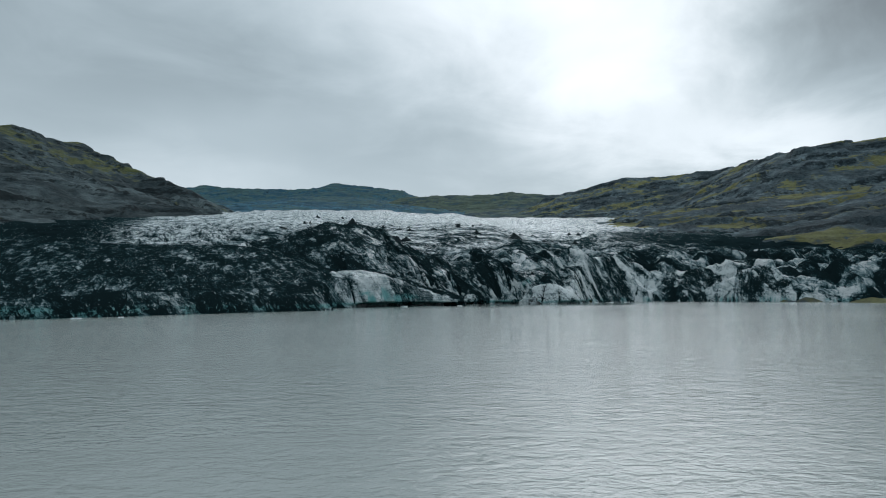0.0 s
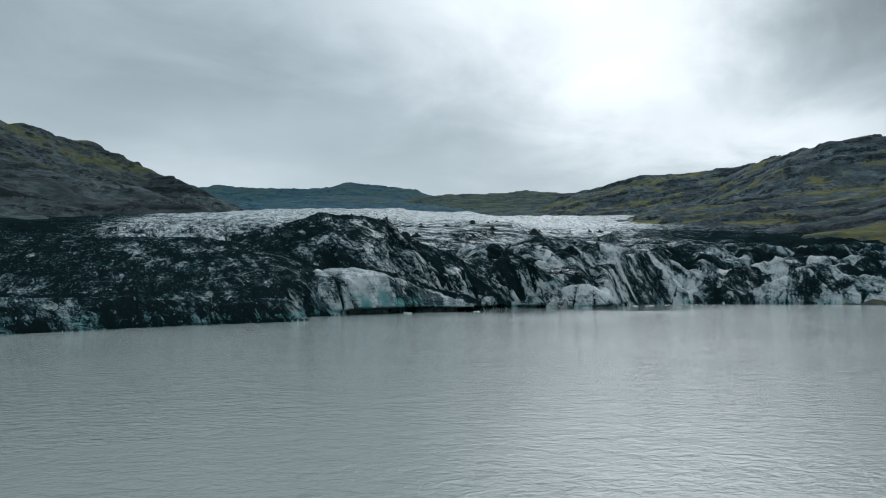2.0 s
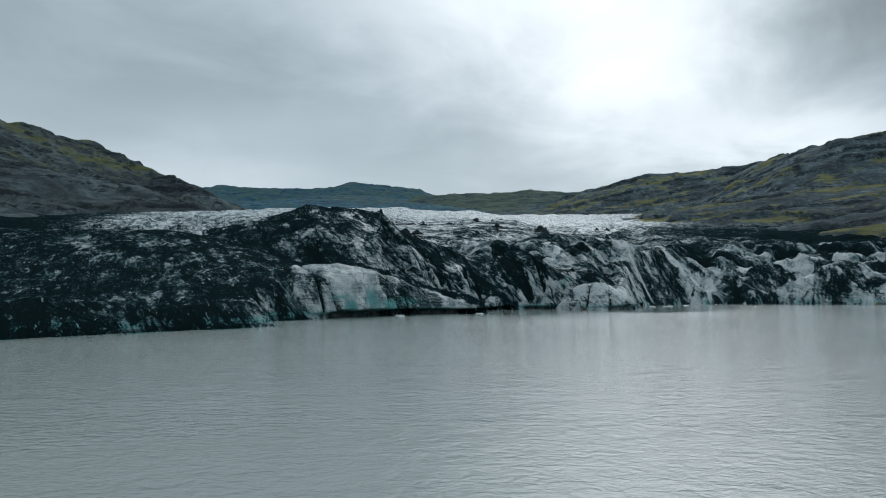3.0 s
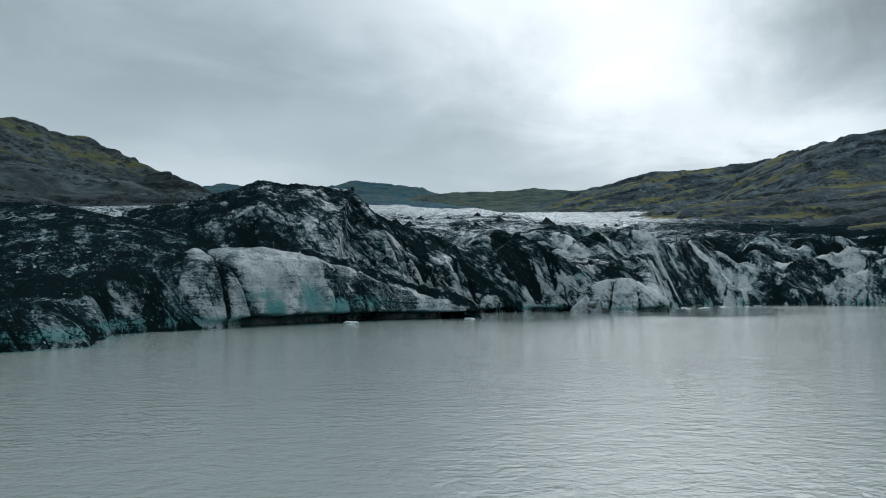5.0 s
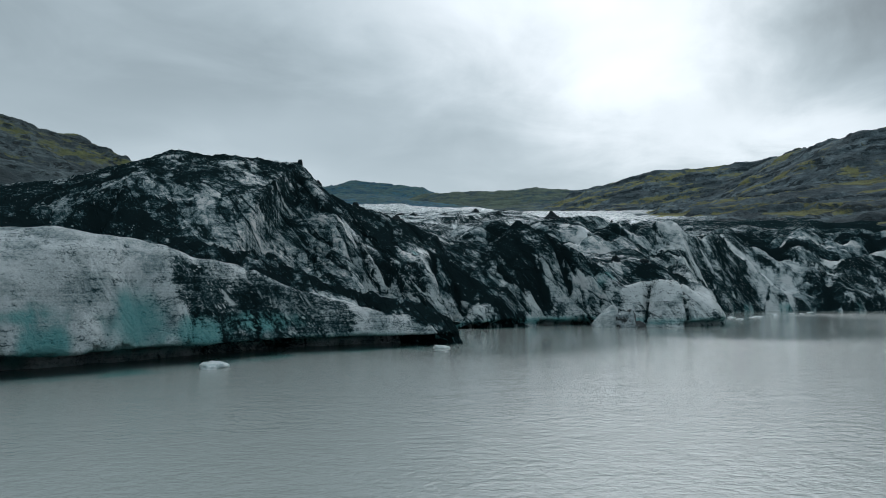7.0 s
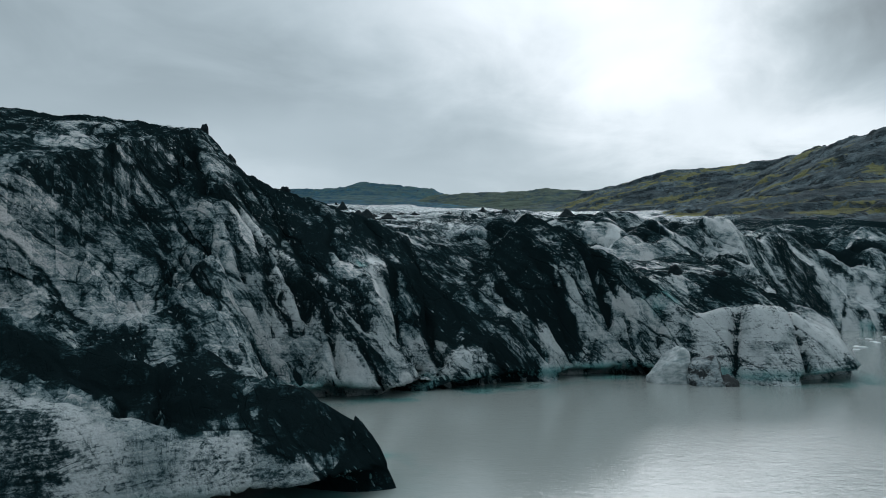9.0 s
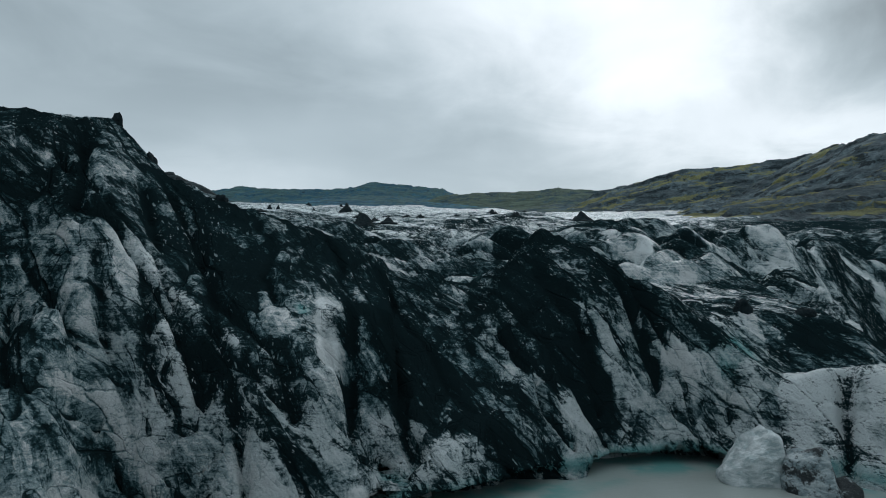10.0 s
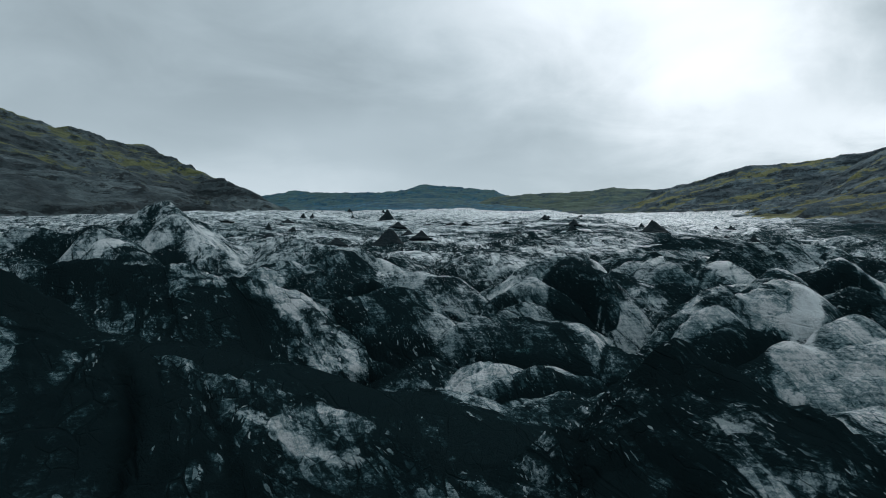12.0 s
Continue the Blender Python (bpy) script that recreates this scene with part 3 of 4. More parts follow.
def ice_material():
    m, n, b = material("ashy_glacier_ice")
    p = n.add("ShaderNodeNewGeometry").outputs["Position"]
    height = n.add("ShaderNodeSeparateXYZ")
    n.put(height.inputs[0], p)
    slant = n.add("ShaderNodeCombineXYZ")
    n.put(slant.inputs[0], n.attr("across"))
    n.put(slant.inputs[1], n.math("MULTIPLY", n.attr("down"), 0.22))
    n.put(slant.inputs[2], n.math("MULTIPLY", height.outputs[2], 0.10))
    streak = slant.outputs[0]
    # fracture planes, cross joints, and the way along both
    joint = n.add("ShaderNodeCombineXYZ")
    n.put(joint.inputs[0], n.vec("DOT_PRODUCT", p, (0.80, 0.20, 0.56)))
    n.put(joint.inputs[1], n.vec("DOT_PRODUCT", p, (-0.40, 0.30, 0.86)))
    n.put(joint.inputs[2], n.math("MULTIPLY", n.vec("DOT_PRODUCT", p, (0.45, -0.85, 0.0)), 0.25))
    warp = n.vec("SCALE", n.vec("SUBTRACT", n.noise_colour(p, 0.12, 5.0), (0.5, 0.5, 0.5)))
    warp.node.inputs["Scale"].default_value = 2.2
    joints = n.vec("ADD", joint.outputs[0], warp)
    sharp = n.attr("sharp")
    coarse = n.noise(p, 0.15, 4.0, 0.55, 0.8)
    blotch = n.noise(p, 1.1, 10.0, 0.70, 0.5)
    runs = n.noise(streak, 0.75, 9.0, 0.66, 0.6)
    thin = n.noise(streak, 3.0, 6.0, 0.65, 0.5)
    fine = n.noise(p, 3.6, 8.0, 0.72)
    # what shows of the ice under the ash
    seen = n.ramp(n.attr("ash"), 0.75, 1.15, 1.0, 0.3)
    plate = n.math("MULTIPLY", n.attr("plate"), seen)
    # old layers, folded and drawn out down the slope
    drawn = n.add("ShaderNodeCombineXYZ")
    n.put(drawn.inputs[0], n.math("ADD", n.attr("across"), n.math("MULTIPLY", coarse, 3.0)))
    n.put(drawn.inputs[1], n.math("MULTIPLY", n.attr("down"), 0.12))
    n.put(drawn.inputs[2], n.math("MULTIPLY", height.outputs[2], 0.06))
    hatch = n.math("SUBTRACT", n.noise(drawn.outputs[0], 2.0, 7.0, 0.68, 0.8), 0.5)
    # foliation: fine dirty layers that flow round the domes
    flow = n.noise(n.mapping(p, (1.0, 1.0, 2.2), (8, -10, 0)), 0.10, 3.0, 0.5, 0.9)
    wave = n.math("MULTIPLY", n.math("ABSOLUTE", n.math("SUBTRACT", n.math("FRACT", n.math("MULTIPLY", n.math("ADD", flow, n.math("MULTIPLY", thin, 0.03)), 24.0)), 0.5)), 2.0)
    layer = n.math("MULTIPLY", n.ramp(wave, 0.55, 1.0), n.ramp(blotch, 0.40, 0.58))
    mottle = n.noise(n.mapping(p, (0.8, 0.8, 0.55), (12, -14, 0)), 0.42, 4.0, 0.55, 0.7)
    tone = n.math("ADD", 0.68, n.math("MULTIPLY", n.math("SUBTRACT", n.math("ADD", n.math("MULTIPLY", blotch, 0.45), n.math("MULTIPLY", fine, 0.55)), 0.5), 1.5))
    tone = n.math("ADD", tone, n.math("MULTIPLY", n.math("SUBTRACT", coarse, 0.5), 0.6))
    tone = n.math("ADD", tone, n.math("MULTIPLY", n.math("SUBTRACT", mottle, 0.5), 0.7))
    tone = n.math("ADD", tone, n.math("MULTIPLY", plate, 0.30))
    tone = n.math("SUBTRACT", tone, n.math("MULTIPLY", layer, 0.15))
    brush = n.noise(n.mapping(p, (0.25, 0.25, 4.4), (7, -8, 0)), 0.9, 8.0, 0.7, 0.6)
    tone = n.math("ADD", tone, n.math("MULTIPLY", n.math("SUBTRACT", brush, 0.5), n.ramp(sharp, 0.25, 1.0, 0.8, 0.9)))
    tone = n.math("ADD", tone, n.math("MULTIPLY", n.math("MULTIPLY", hatch, seen), n.ramp(sharp, 0.3, 1.0, 0.4, 1.0)))
    # plates and hair cracks along the grain
    crack = 0.0
    for k, (scale, edge, seed) in enumerate((((0.42, 0.12, 0.25), 0.045, 2.0), ((0.85, 0.42, 0.5), 0.035, 7.0), ((2.4, 1.1, 1.2), 0.05, 4.0))):
        grain = n.vec("ADD", n.vec("MULTIPLY", joints, scale), (seed, seed, 0))
        line = n.ramp(n.voronoi(grain, 1.0, "DISTANCE_TO_EDGE"), 0.0, edge, 1.0, 0.0)
        tint = n.add("ShaderNodeSeparateColor")
        n.put(tint.inputs[0], n.voronoi(grain, 1.0, out="Color"))
        piece = n.math("SUBTRACT", tint.outputs[0], 0.5)
        tone = n.math("ADD", tone, n.math("MULTIPLY", n.math("MULTIPLY", piece, sharp), 0.20))
        gate = n.math("MULTIPLY", n.ramp(n.noise(grain, 0.8, 3.0), 0.45, 0.60), n.math("MULTIPLY", sharp, (1.0, 0.7, 0.45)[k]))
        crack = n.math("MAXIMUM", crack, n.math("MULTIPLY", line, gate))
        shift = n.math("MULTIPLY", n.math("MULTIPLY", piece, sharp), -0.45) if k == 0 else n.math("ADD", shift, n.math("MULTIPLY", n.math("MULTIPLY", piece, sharp), -0.35))
    # a thin dusting everywhere, and ash with a sharp edge where it lies thick
    spread = n.math("ADD", n.math("ADD", n.math("MULTIPLY", runs, 0.34), n.math("MULTIPLY", blotch, 0.14)), n.math("ADD", n.math("MULTIPLY", coarse, 0.06), n.math("ADD", n.math("MULTIPLY", fine, 0.26), n.math("MULTIPLY", thin, 0.20))))
    amount = n.math("ADD", n.attr("ash"), n.math("MULTIPLY", n.math("SUBTRACT", spread, 0.5), -2.2))
    amount = n.math("ADD", amount, n.math("ADD", shift, n.math("MULTIPLY", plate, -0.42)))
    amount = n.math("ADD", amount, n.math("MULTIPLY", crack, 0.7))
    amount = n.math("ADD", amount, n.math("MULTIPLY", n.attr("lines"), n.ramp(fine, 0.3, 0.6, 0.55, 1.15)))
    amount = n.math("SUBTRACT", amount, n.math("MULTIPLY", hatch, n.ramp(sharp, 0.3, 1.0, 0.3, 1.5)))
    tone = n.math("SUBTRACT", tone, n.ramp(amount, -0.3, 0.95, 0.0, 0.34))
    thick = n.ramp(amount, 0.55, 1.25)
    tone = n.math("SUBTRACT", tone, n.math("MULTIPLY", thick, 0.22))
    # cracks follow the grain of the ice
    for source, level, width in ((runs, 0.52, 0.006), (coarse, 0.47, 0.003), (thin, 0.5, 0.010)):
        line = n.ramp(n.math("ABSOLUTE", n.math("SUBTRACT", source, level)), 0.0, width, 0.28, 0.0)
        tone = n.math("SUBTRACT", tone, n.math("MULTIPLY", line, n.ramp(fine, 0.4, 0.6)))
    tone = n.math("SUBTRACT", tone, n.math("MULTIPLY", crack, 0.22))
    speck = n.noise(n.mapping(p, (1.0, 1.0, 2.0), (8, -8, 0)), 5.5, 5.0, 0.75, 0.3)
    tone = n.math("ADD", tone, n.math("MULTIPLY", n.ramp(speck, 0.42, 0.58, -0.12, 0.10), n.ramp(blotch, 0.35, 0.6, 0.5, 1.0)))
    # deep ash hides the ice
    tone = n.math("MULTIPLY", tone, n.ramp(amount, 1.0, 1.5, 1.0, 0.22))
    chipped = n.vec("ADD", joints, warp)
    # pale chips that show through the ash
    for size, reach, seed in ((0.5, 0.27, 5.0), (1.1, 0.31, 3.0), (2.6, 0.34, 9.0)):
        grain = n.vec("ADD", n.vec("MULTIPLY", chipped, (3.4, 0.72, 2.6)), (seed, seed, 0))
        spot = n.voronoi(grain, size)
        pick = n.add("ShaderNodeSeparateColor")
        n.put(pick.inputs[0], n.voronoi(grain, size, out="Color"))
        flake = n.math("MULTIPLY", n.ramp(n.math("ADD", spot, n.math("MULTIPLY", fine, 0.55)), reach + 0.24, reach + 0.16), n.ramp(pick.outputs[0], 0.32, 0.8))
        flake = n.math("MULTIPLY", flake, n.math("MULTIPLY", n.ramp(coarse, 0.33, 0.52), n.ramp(amount, 1.2, 1.6, 1.0, 0.0)))
        tone = n.math("MAXIMUM", tone, n.math("MULTIPLY", flake, n.ramp(pick.outputs[1], 0.0, 1.0, 0.35, 0.85)))
    stops = n.add("ShaderNodeValToRGB")
    n.put(stops.inputs[0], tone)
    ramp = stops.color_ramp
    ramp.elements[0].position, ramp.elements[0].color = 0.06, (0.0100, 0.0205, 0.0232, 1)
    ramp.elements[1].position, ramp.elements[1].color = 1.0, (0.60, 0.64, 0.642, 1)
    for at, colour in ((0.22, (0.0145, 0.0305, 0.0345, 1)), (0.38, (0.0305, 0.0685, 0.079, 1)), (0.55, (0.088, 0.163, 0.180, 1)), (0.72, (0.208, 0.300, 0.316, 1)), (0.86, (0.41, 0.465, 0.472, 1))):
        ramp.elements.new(at).color = colour
    bare = n.ramp(tone, 0.35, 0.6)
    ice = n.mix(n.math("MULTIPLY", n.math("MULTIPLY", n.attr("white"), n.ramp(n.noise(p, 0.42, 3.0, 0.5, 0.4), 0.40, 0.60, 0.45, 1.5)), n.ramp(tone, 0.3, 0.7)), stops.outputs[0], (0.70, 0.765, 0.775))
    ice = n.mix(n.math("MULTIPLY", n.attr("teal"), n.ramp(tone, 0.18, 0.48)), ice, (0.13, 0.37, 0.375))
    n.put(b.inputs["Base Color"], ice)
    n.put(b.inputs["Roughness"], n.ramp(bare, 0.0, 1.0, 0.9, 0.42))
    n.put(b.inputs["Specular IOR Level"], n.ramp(bare, 0.0, 1.0, 0.0, 0.3))
    relief = n.math("ADD", n.math("ADD", n.math("MULTIPLY", thin, 0.5), n.math("MULTIPLY", runs, 1.2)), n.math("MULTIPLY", fine, 0.9))
    relief = n.math("SUBTRACT", n.math("ADD", relief, n.math("MULTIPLY", speck, 0.5)), n.math("MULTIPLY", crack, 0.8))
    n.put(b.inputs["Normal"], n.bump(relief, 0.9, 0.45))
    return m


def hill_material(name, scree, rock, green, bumps=9.0):
    m, n, b = material(name)
    p = n.add("ShaderNodeNewGeometry").outputs["Position"]
    beds = n.mapping(p, (0.35, 0.35, 2.0), (7, 6, 0))
    slide = n.mapping(p, (1.2, 0.5, 0.45), (0, 28, 20))
    wide = n.noise(beds, 0.012, 5.0, 0.6, 0.5)
    mid = n.noise(beds, 0.06, 8.0, 0.66, 0.4)
    runs = n.noise(slide, 0.045, 8.0, 0.66, 0.3)
    fine = n.noise(p, 0.12, 10.0, 0.74)
    grit = n.noise(p, 0.6, 6.0, 0.75)
    dark = tuple(0.30 * c for c in rock)
    colour = n.mix(n.ramp(n.math("ADD", n.math("MULTIPLY", wide, 0.6), n.math("MULTIPLY", runs, 0.4)), 0.42, 0.60), rock, scree)
    patch = n.noise(n.mapping(p, (0.6, 0.6, 1.3), (14, 10, 0)), 0.009, 6.0, 0.62, 0.8)
    colour = n.mix(n.ramp(runs, 0.42, 0.66, 0.0, 0.6), colour, tuple(1.5 * c for c in scree))
    colour = n.mix(n.ramp(patch, 0.44, 0.58, 0.0, 0.7), colour, tuple(0.55 * c for c in rock))
    colour = n.mix(n.ramp(fine, 0.475, 0.58, 0.0, 0.42), colour, dark)
    crag = n.math("ADD", n.math("MULTIPLY", n.math("MAXIMUM", n.attr("band"), n.math("MULTIPLY", n.attr("steep"), 0.5)), 0.6), n.math("ADD", n.math("MULTIPLY", n.math("SUBTRACT", mid, 0.5), 1.6), n.math("MULTIPLY", n.math("SUBTRACT", fine, 0.5), 1.0)))
    colour = n.mix(n.ramp(crag, 0.20, 0.34, 0.0, 0.85), colour, dark)
    colour = n.mix(n.ramp(grit, 0.48, 0.60, 0.0, 0.3), colour, dark)
    moss = n.math("ADD", n.math("MULTIPLY", n.attr("moss"), 0.5), n.math("ADD", n.math("ADD", n.math("MULTIPLY", n.math("SUBTRACT", patch, 0.5), -1.5), n.math("MULTIPLY", n.math("SUBTRACT", mid, 0.5), 0.55)), n.math("ADD", n.math("MULTIPLY", n.math("SUBTRACT", runs, 0.5), 0.8), n.math("MULTIPLY", n.math("SUBTRACT", fine, 0.5), 0.5))))
    turf = n.mix(n.ramp(n.math("ADD", n.math("MULTIPLY", mid, 0.6), n.math("MULTIPLY", grit, 0.4)), 0.40, 0.60), tuple(0.4 * c for c in green), green)
    n.put(b.inputs["Base Color"], n.mix(n.ramp(moss, 0.24, 0.40, 0.0, 0.88), colour, turf))
    b.inputs["Roughness"].default_value = 0.92
    b.inputs["Specular IOR Level"].default_value = 0.12
    n.put(b.inputs["Normal"], n.bump(n.math("ADD", n.math("ADD", n.math("MULTIPLY", mid, 0.8), n.math("MULTIPLY", grit, 0.25)), n.math("ADD", fine, n.math("MULTIPLY", runs, 0.8))), 0.9, bumps))
    return m


def water_material():
    m, n, b = material("silty_lake_water")
    p = n.add("ShaderNodeNewGeometry").outputs["Position"]
    ripple = n.mapping(p, (0.95, 1.6, 1.0), (0, 0, -18))
    small = n.math("ADD", n.math("MULTIPLY", n.noise(ripple, 4.5, 3.0, 0.6, 0.7), 0.5), n.math("MULTIPLY", n.noise(ripple, 1.6, 3.0, 0.55, 0.8), 1.0))
    wide = n.noise(ripple, 0.42, 3.0, 0.5, 0.3)
    gust = n.ramp(n.noise(n.mapping(p, (0.5, 1.0, 1.0)), 0.035, 3.0, 0.5, 0.8), 0.3, 0.7, 0.65, 1.15)
    calm = n.attr("calm")
    gust = n.math("MULTIPLY", gust, n.ramp(calm, 0.0, 1.0, 1.0, 0.22))
    silt = n.mix(n.noise(p, 0.02, 3.0), (0.272, 0.308, 0.296), (0.315, 0.350, 0.335))
    n.put(b.inputs["Base Color"], n.mix(n.math("MULTIPLY", n.attr("shelf"), n.ramp(n.noise(p, 0.25, 3.0), 0.42, 0.6, 0.15, 0.9)), silt, (0.10, 0.275, 0.265)))
    n.put(b.inputs["Roughness"], n.ramp(calm, 0.0, 1.0, 0.14, 0.07))
    b.inputs["IOR"].default_value = 1.33
    height = n.math("ADD", n.math("MULTIPLY", small, 0.145), n.math("MULTIPLY", wide, 0.10))
    n.put(b.inputs["Normal"], n.bump(n.math("MULTIPLY", height, gust), 0.6, 0.6))
    return m


ICE = ice_material()
HILL_WEST = hill_material("west_scree_and_moss", (0.150, 0.198, 0.208), (0.068, 0.102, 0.114), (0.200, 0.228, 0.095), 14.0)
HILL_EAST = hill_material("east_scree_and_moss", (0.178, 0.240, 0.262), (0.082, 0.124, 0.144), (0.275, 0.285, 0.110), 14.0)
# distance haze is painted in: the plateau's base colours are shifted to blue
HILL_FAR = hill_material("far_plateau_haze_blue", (0.046, 0.140, 0.200), (0.032, 0.108, 0.160), (0.058, 0.122, 0.122), 0.5)
# moor green, greyed and blued in the base colour to stand for haze
MOOR = hill_material("far_moor_haze_tint", (0.066, 0.112, 0.128), (0.042, 0.082, 0.100), (0.092, 0.132, 0.096), 0.5)
WATER = water_material()


# ---- the lake ----
def build_lake():
    x, y = np.meshgrid(np.concatenate([np.linspace(-900, -80, 12), np.arange(-76, -40, 4), np.arange(-40, 60, 1), np.arange(60, 180, 4), np.linspace(184, 900, 12)]), np.concatenate([np.linspace(-900, 40, 12), np.arange(44, 110, 4), np.arange(110, 225, 1), np.arange(225, 330, 4), np.linspace(336, 500, 6)]))
    off = -inland(x, y)[0]
    calm = step(34, 6, off + 7 * fbm(x / 30, y / 30, 2, 15)) * step(-6, 6, x) * step(150, 172, y)
    lake = grid_mesh("lake_water", [(x, y, np.zeros_like(x), np.ones((x.shape[0] - 1, x.shape[1] - 1), bool), {"calm": calm, "shelf": step(2.6, 0.4, off + 0.9 * fbm(x / 4, y / 4, 2, 19))})], WATER)
    tagged(lake, "grey-brown silty glacial lake with small wind ripples", "lake", kind="structure")
    x, y = np.meshgrid(np.linspace(-4800, 4800, 40), np.linspace(-4800, 4800, 40))
    bed = grid_mesh("ground", [(x, y, np.full_like(x, -9.0), np.ones((39, 39), bool), {"moss": x * 0, "steep": x * 0, "band": x * 0})], HILL_EAST)
    tagged(bed, "dark gravel valley floor under the lake and hills", "ground", kind="structure")


build_lake()


# ---- the glacier ----
def ice_cover(x, y, z, rule, size, hollow):
    """Ash, clean ice and turquoise ice, by form, slope and place."""
    levels = np.array([0.2] + [f[6] for f in FORMS])
    ash = levels[rule] + 0.65 * hollow
    gy, gx = np.gradient(z, size)
    slope = np.hypot(gx, gy)
    clean = step(1.3, -0.3, ash)
    ash = ash + clean * 0.25 * (0.7 - np.clip(slope, 0, 1.6))
    ash = ash - 0.35 * step(5.0, 1.5, z) * (ash < 0.7) + 0.26 * step(14, 21, z) * ((rule == 2) | (rule == 3))
    for x0, y0, x1, y1, reach, amount in DRIFTS:
        ash = ash + 0.6 * amount * step(reach * 1.6, reach * 0.4, segment(x, y, (x0, y0), (x1, y1))[0] + 0.35 * reach * fbm(x / 4, y / 4, 2, 83))
    bright = np.zeros(x.shape)
    for level, reach, line in COVERS:
        d = np.min([segment(x, y, a, b)[0] for a, b in zip(line, line[1:])], axis=0)
        w = step(reach * 1.35, reach * 0.65, d + 0.4 * reach * fbm(x / (1.2 + reach), y / (1.2 + reach), 3, 89))
        ash, bright = ash * (1 - w) + w * (level + 0.25 * hollow), bright * (1 - w) + w * max(0.0, 0.25 - level)
    far = step(345, 430, y + 14 * fbm(x / 40, y / 40, 2, 85) + 110 * step(-95, -135, x) + 80 * step(-85, -55, x) * step(50, 15, x))
    edge = np.maximum(step(90, 220, x - 0.12 * (y - 400)), step(-180, -232, x + 0.42 * (y - 400)))
    specks = step(0.35, 0.8, ridged(x / 50, y / 22, 3, 81) - 0.75) * step(900, 450, y)
    ash = ash * (1 - far) + far * (0.16 + 0.5 * specks * step(-130, -60, x) + 0.2 * specks + 1.1 * edge * step(900, 500, y))
    bare = step(30, 12, segment(x, y, (-150, 245), (-74, 219))[0] + 6 * fbm(x / 9, y / 9, 3, 87))
    ash, far = ash * (1 - bare) + 0.12 * bare, np.maximum(far, bare)
    clean = np.array([0.0] + [{"ice_bulge": 0.54, "ice_cliff": 0.42, "ice_buttress": 0.32, "ice_point": 0.2,  "ice_toe": 1.15, "ice_step": 0.4, "ice_dome": 0.28, "ice_peak": 0.3, "ice_slab": 0.12}.get(f[0], 0.0) for f in FORMS])
    white = np.maximum(np.maximum(far * (1 - 0.8 * edge) * 0.95, clean[rule]), np.maximum(bright, 0.45 * step(6.0, 1.5, z) * (ash < 0.4)))
    teal = 0.85 * step(1.5, 1.0, z) * step(0.3, 0.7, z) * step(0.0, 0.5, perlin(x / 7, y / 7, 91) + 0.45)
    for tx, ty, across, tall, tz in TEAL:
        teal = np.maximum(teal, 0.95 * step(1.3, 0.5, np.hypot(np.hypot(x - tx, (y - ty) * 0.8) / across, (z - tz) / tall) + 0.3 * fbm(x, y, 2, 93)))
    return {"ash": ash, "white": white, "teal": teal, "far": far}


def sharpness(rule, y):
    return np.where(rule == BULGE, 0.3, np.where((np.isin(rule, SMOOTH + OPEN) & (rule != 1)) | ((rule == 0) & (y > 235)), 0.6, 1.0)) * step(420, 330, y)


def shore_part(x, y):
    return (x > -44) & (x < 60) & (y > 108) & (y < 256)


def shore_strip():
    """The foot of the ice, finely cut along the lake's edge, with the notch that the water has melted into it."""
    line = np.array([p for p in SHORE if -41 < p[0] < 72 and 95 < p[1] < 277], float)
    leg = np.hypot(*np.diff(line, axis=0).T)
    at = np.concatenate([[0], np.cumsum(leg)])
    s = np.arange(0, at[-1], 0.22)
    px, py = np.interp(s, at, line[:, 0]), np.interp(s, at, line[:, 1])
    soft = np.exp(-(np.arange(-12, 13) / 6.0) ** 2)
    nx, ny = np.convolve(-np.gradient(py), soft, "same"), np.convolve(np.gradient(px), soft, "same")
    size = np.hypot(nx, ny)
    t = np.arange(-2.2, 2.3, 0.1)
    x, y = px[:, None] + nx[:, None] / size[:, None] * t, py[:, None] + ny[:, None] / size[:, None] * t
    z, rule, lake, wx, wy, u, w, lines, plate, hollow = ice_height(x, y)
    attrs = ice_cover(x, y, z, rule, 0.2, hollow)
    even = 1 - 0.85 * attrs.pop("far")
    attrs["across"], attrs["down"], attrs["lines"], attrs["plate"], attrs["sharp"] = u, w, lines * even, plate * even, sharpness(rule, y)
    keep = shore_part(x, y) & (z > -2.5)
    z = z - 0.03 * step(1.2, 1.8, lake)
    hang = step(9, 6, segment(x, y, (-14, 152), (0, 168))[0])
    lip = 0.75 + 0.35 * perlin(x / 5, y / 5, 95) + 0.25 * hang
    melt = np.maximum(step(-0.3, 0.15, perlin(x / 9, y / 9, 97)) * step(140, 150, y), hang)
    notch = (3.0 + 3.5 * hang) * melt * step(lip + 0.25, lip - 0.15, z)
    attrs["teal"] = np.maximum(attrs["teal"], 0.7 * step(lip + 0.7, lip, z) * step(lip - 0.4, lip - 0.1, z) * (perlin(x / 8, y / 8, 99) > -0.2))
    x, y = x + notch * nx[:, None] / size[:, None], y + notch * ny[:, None] / size[:, None]
    yield (x, y - 200, z, attrs), np.where((keep[:-1, :-1] & keep[1:, 1:]), rule[:-1, :-1], -1)


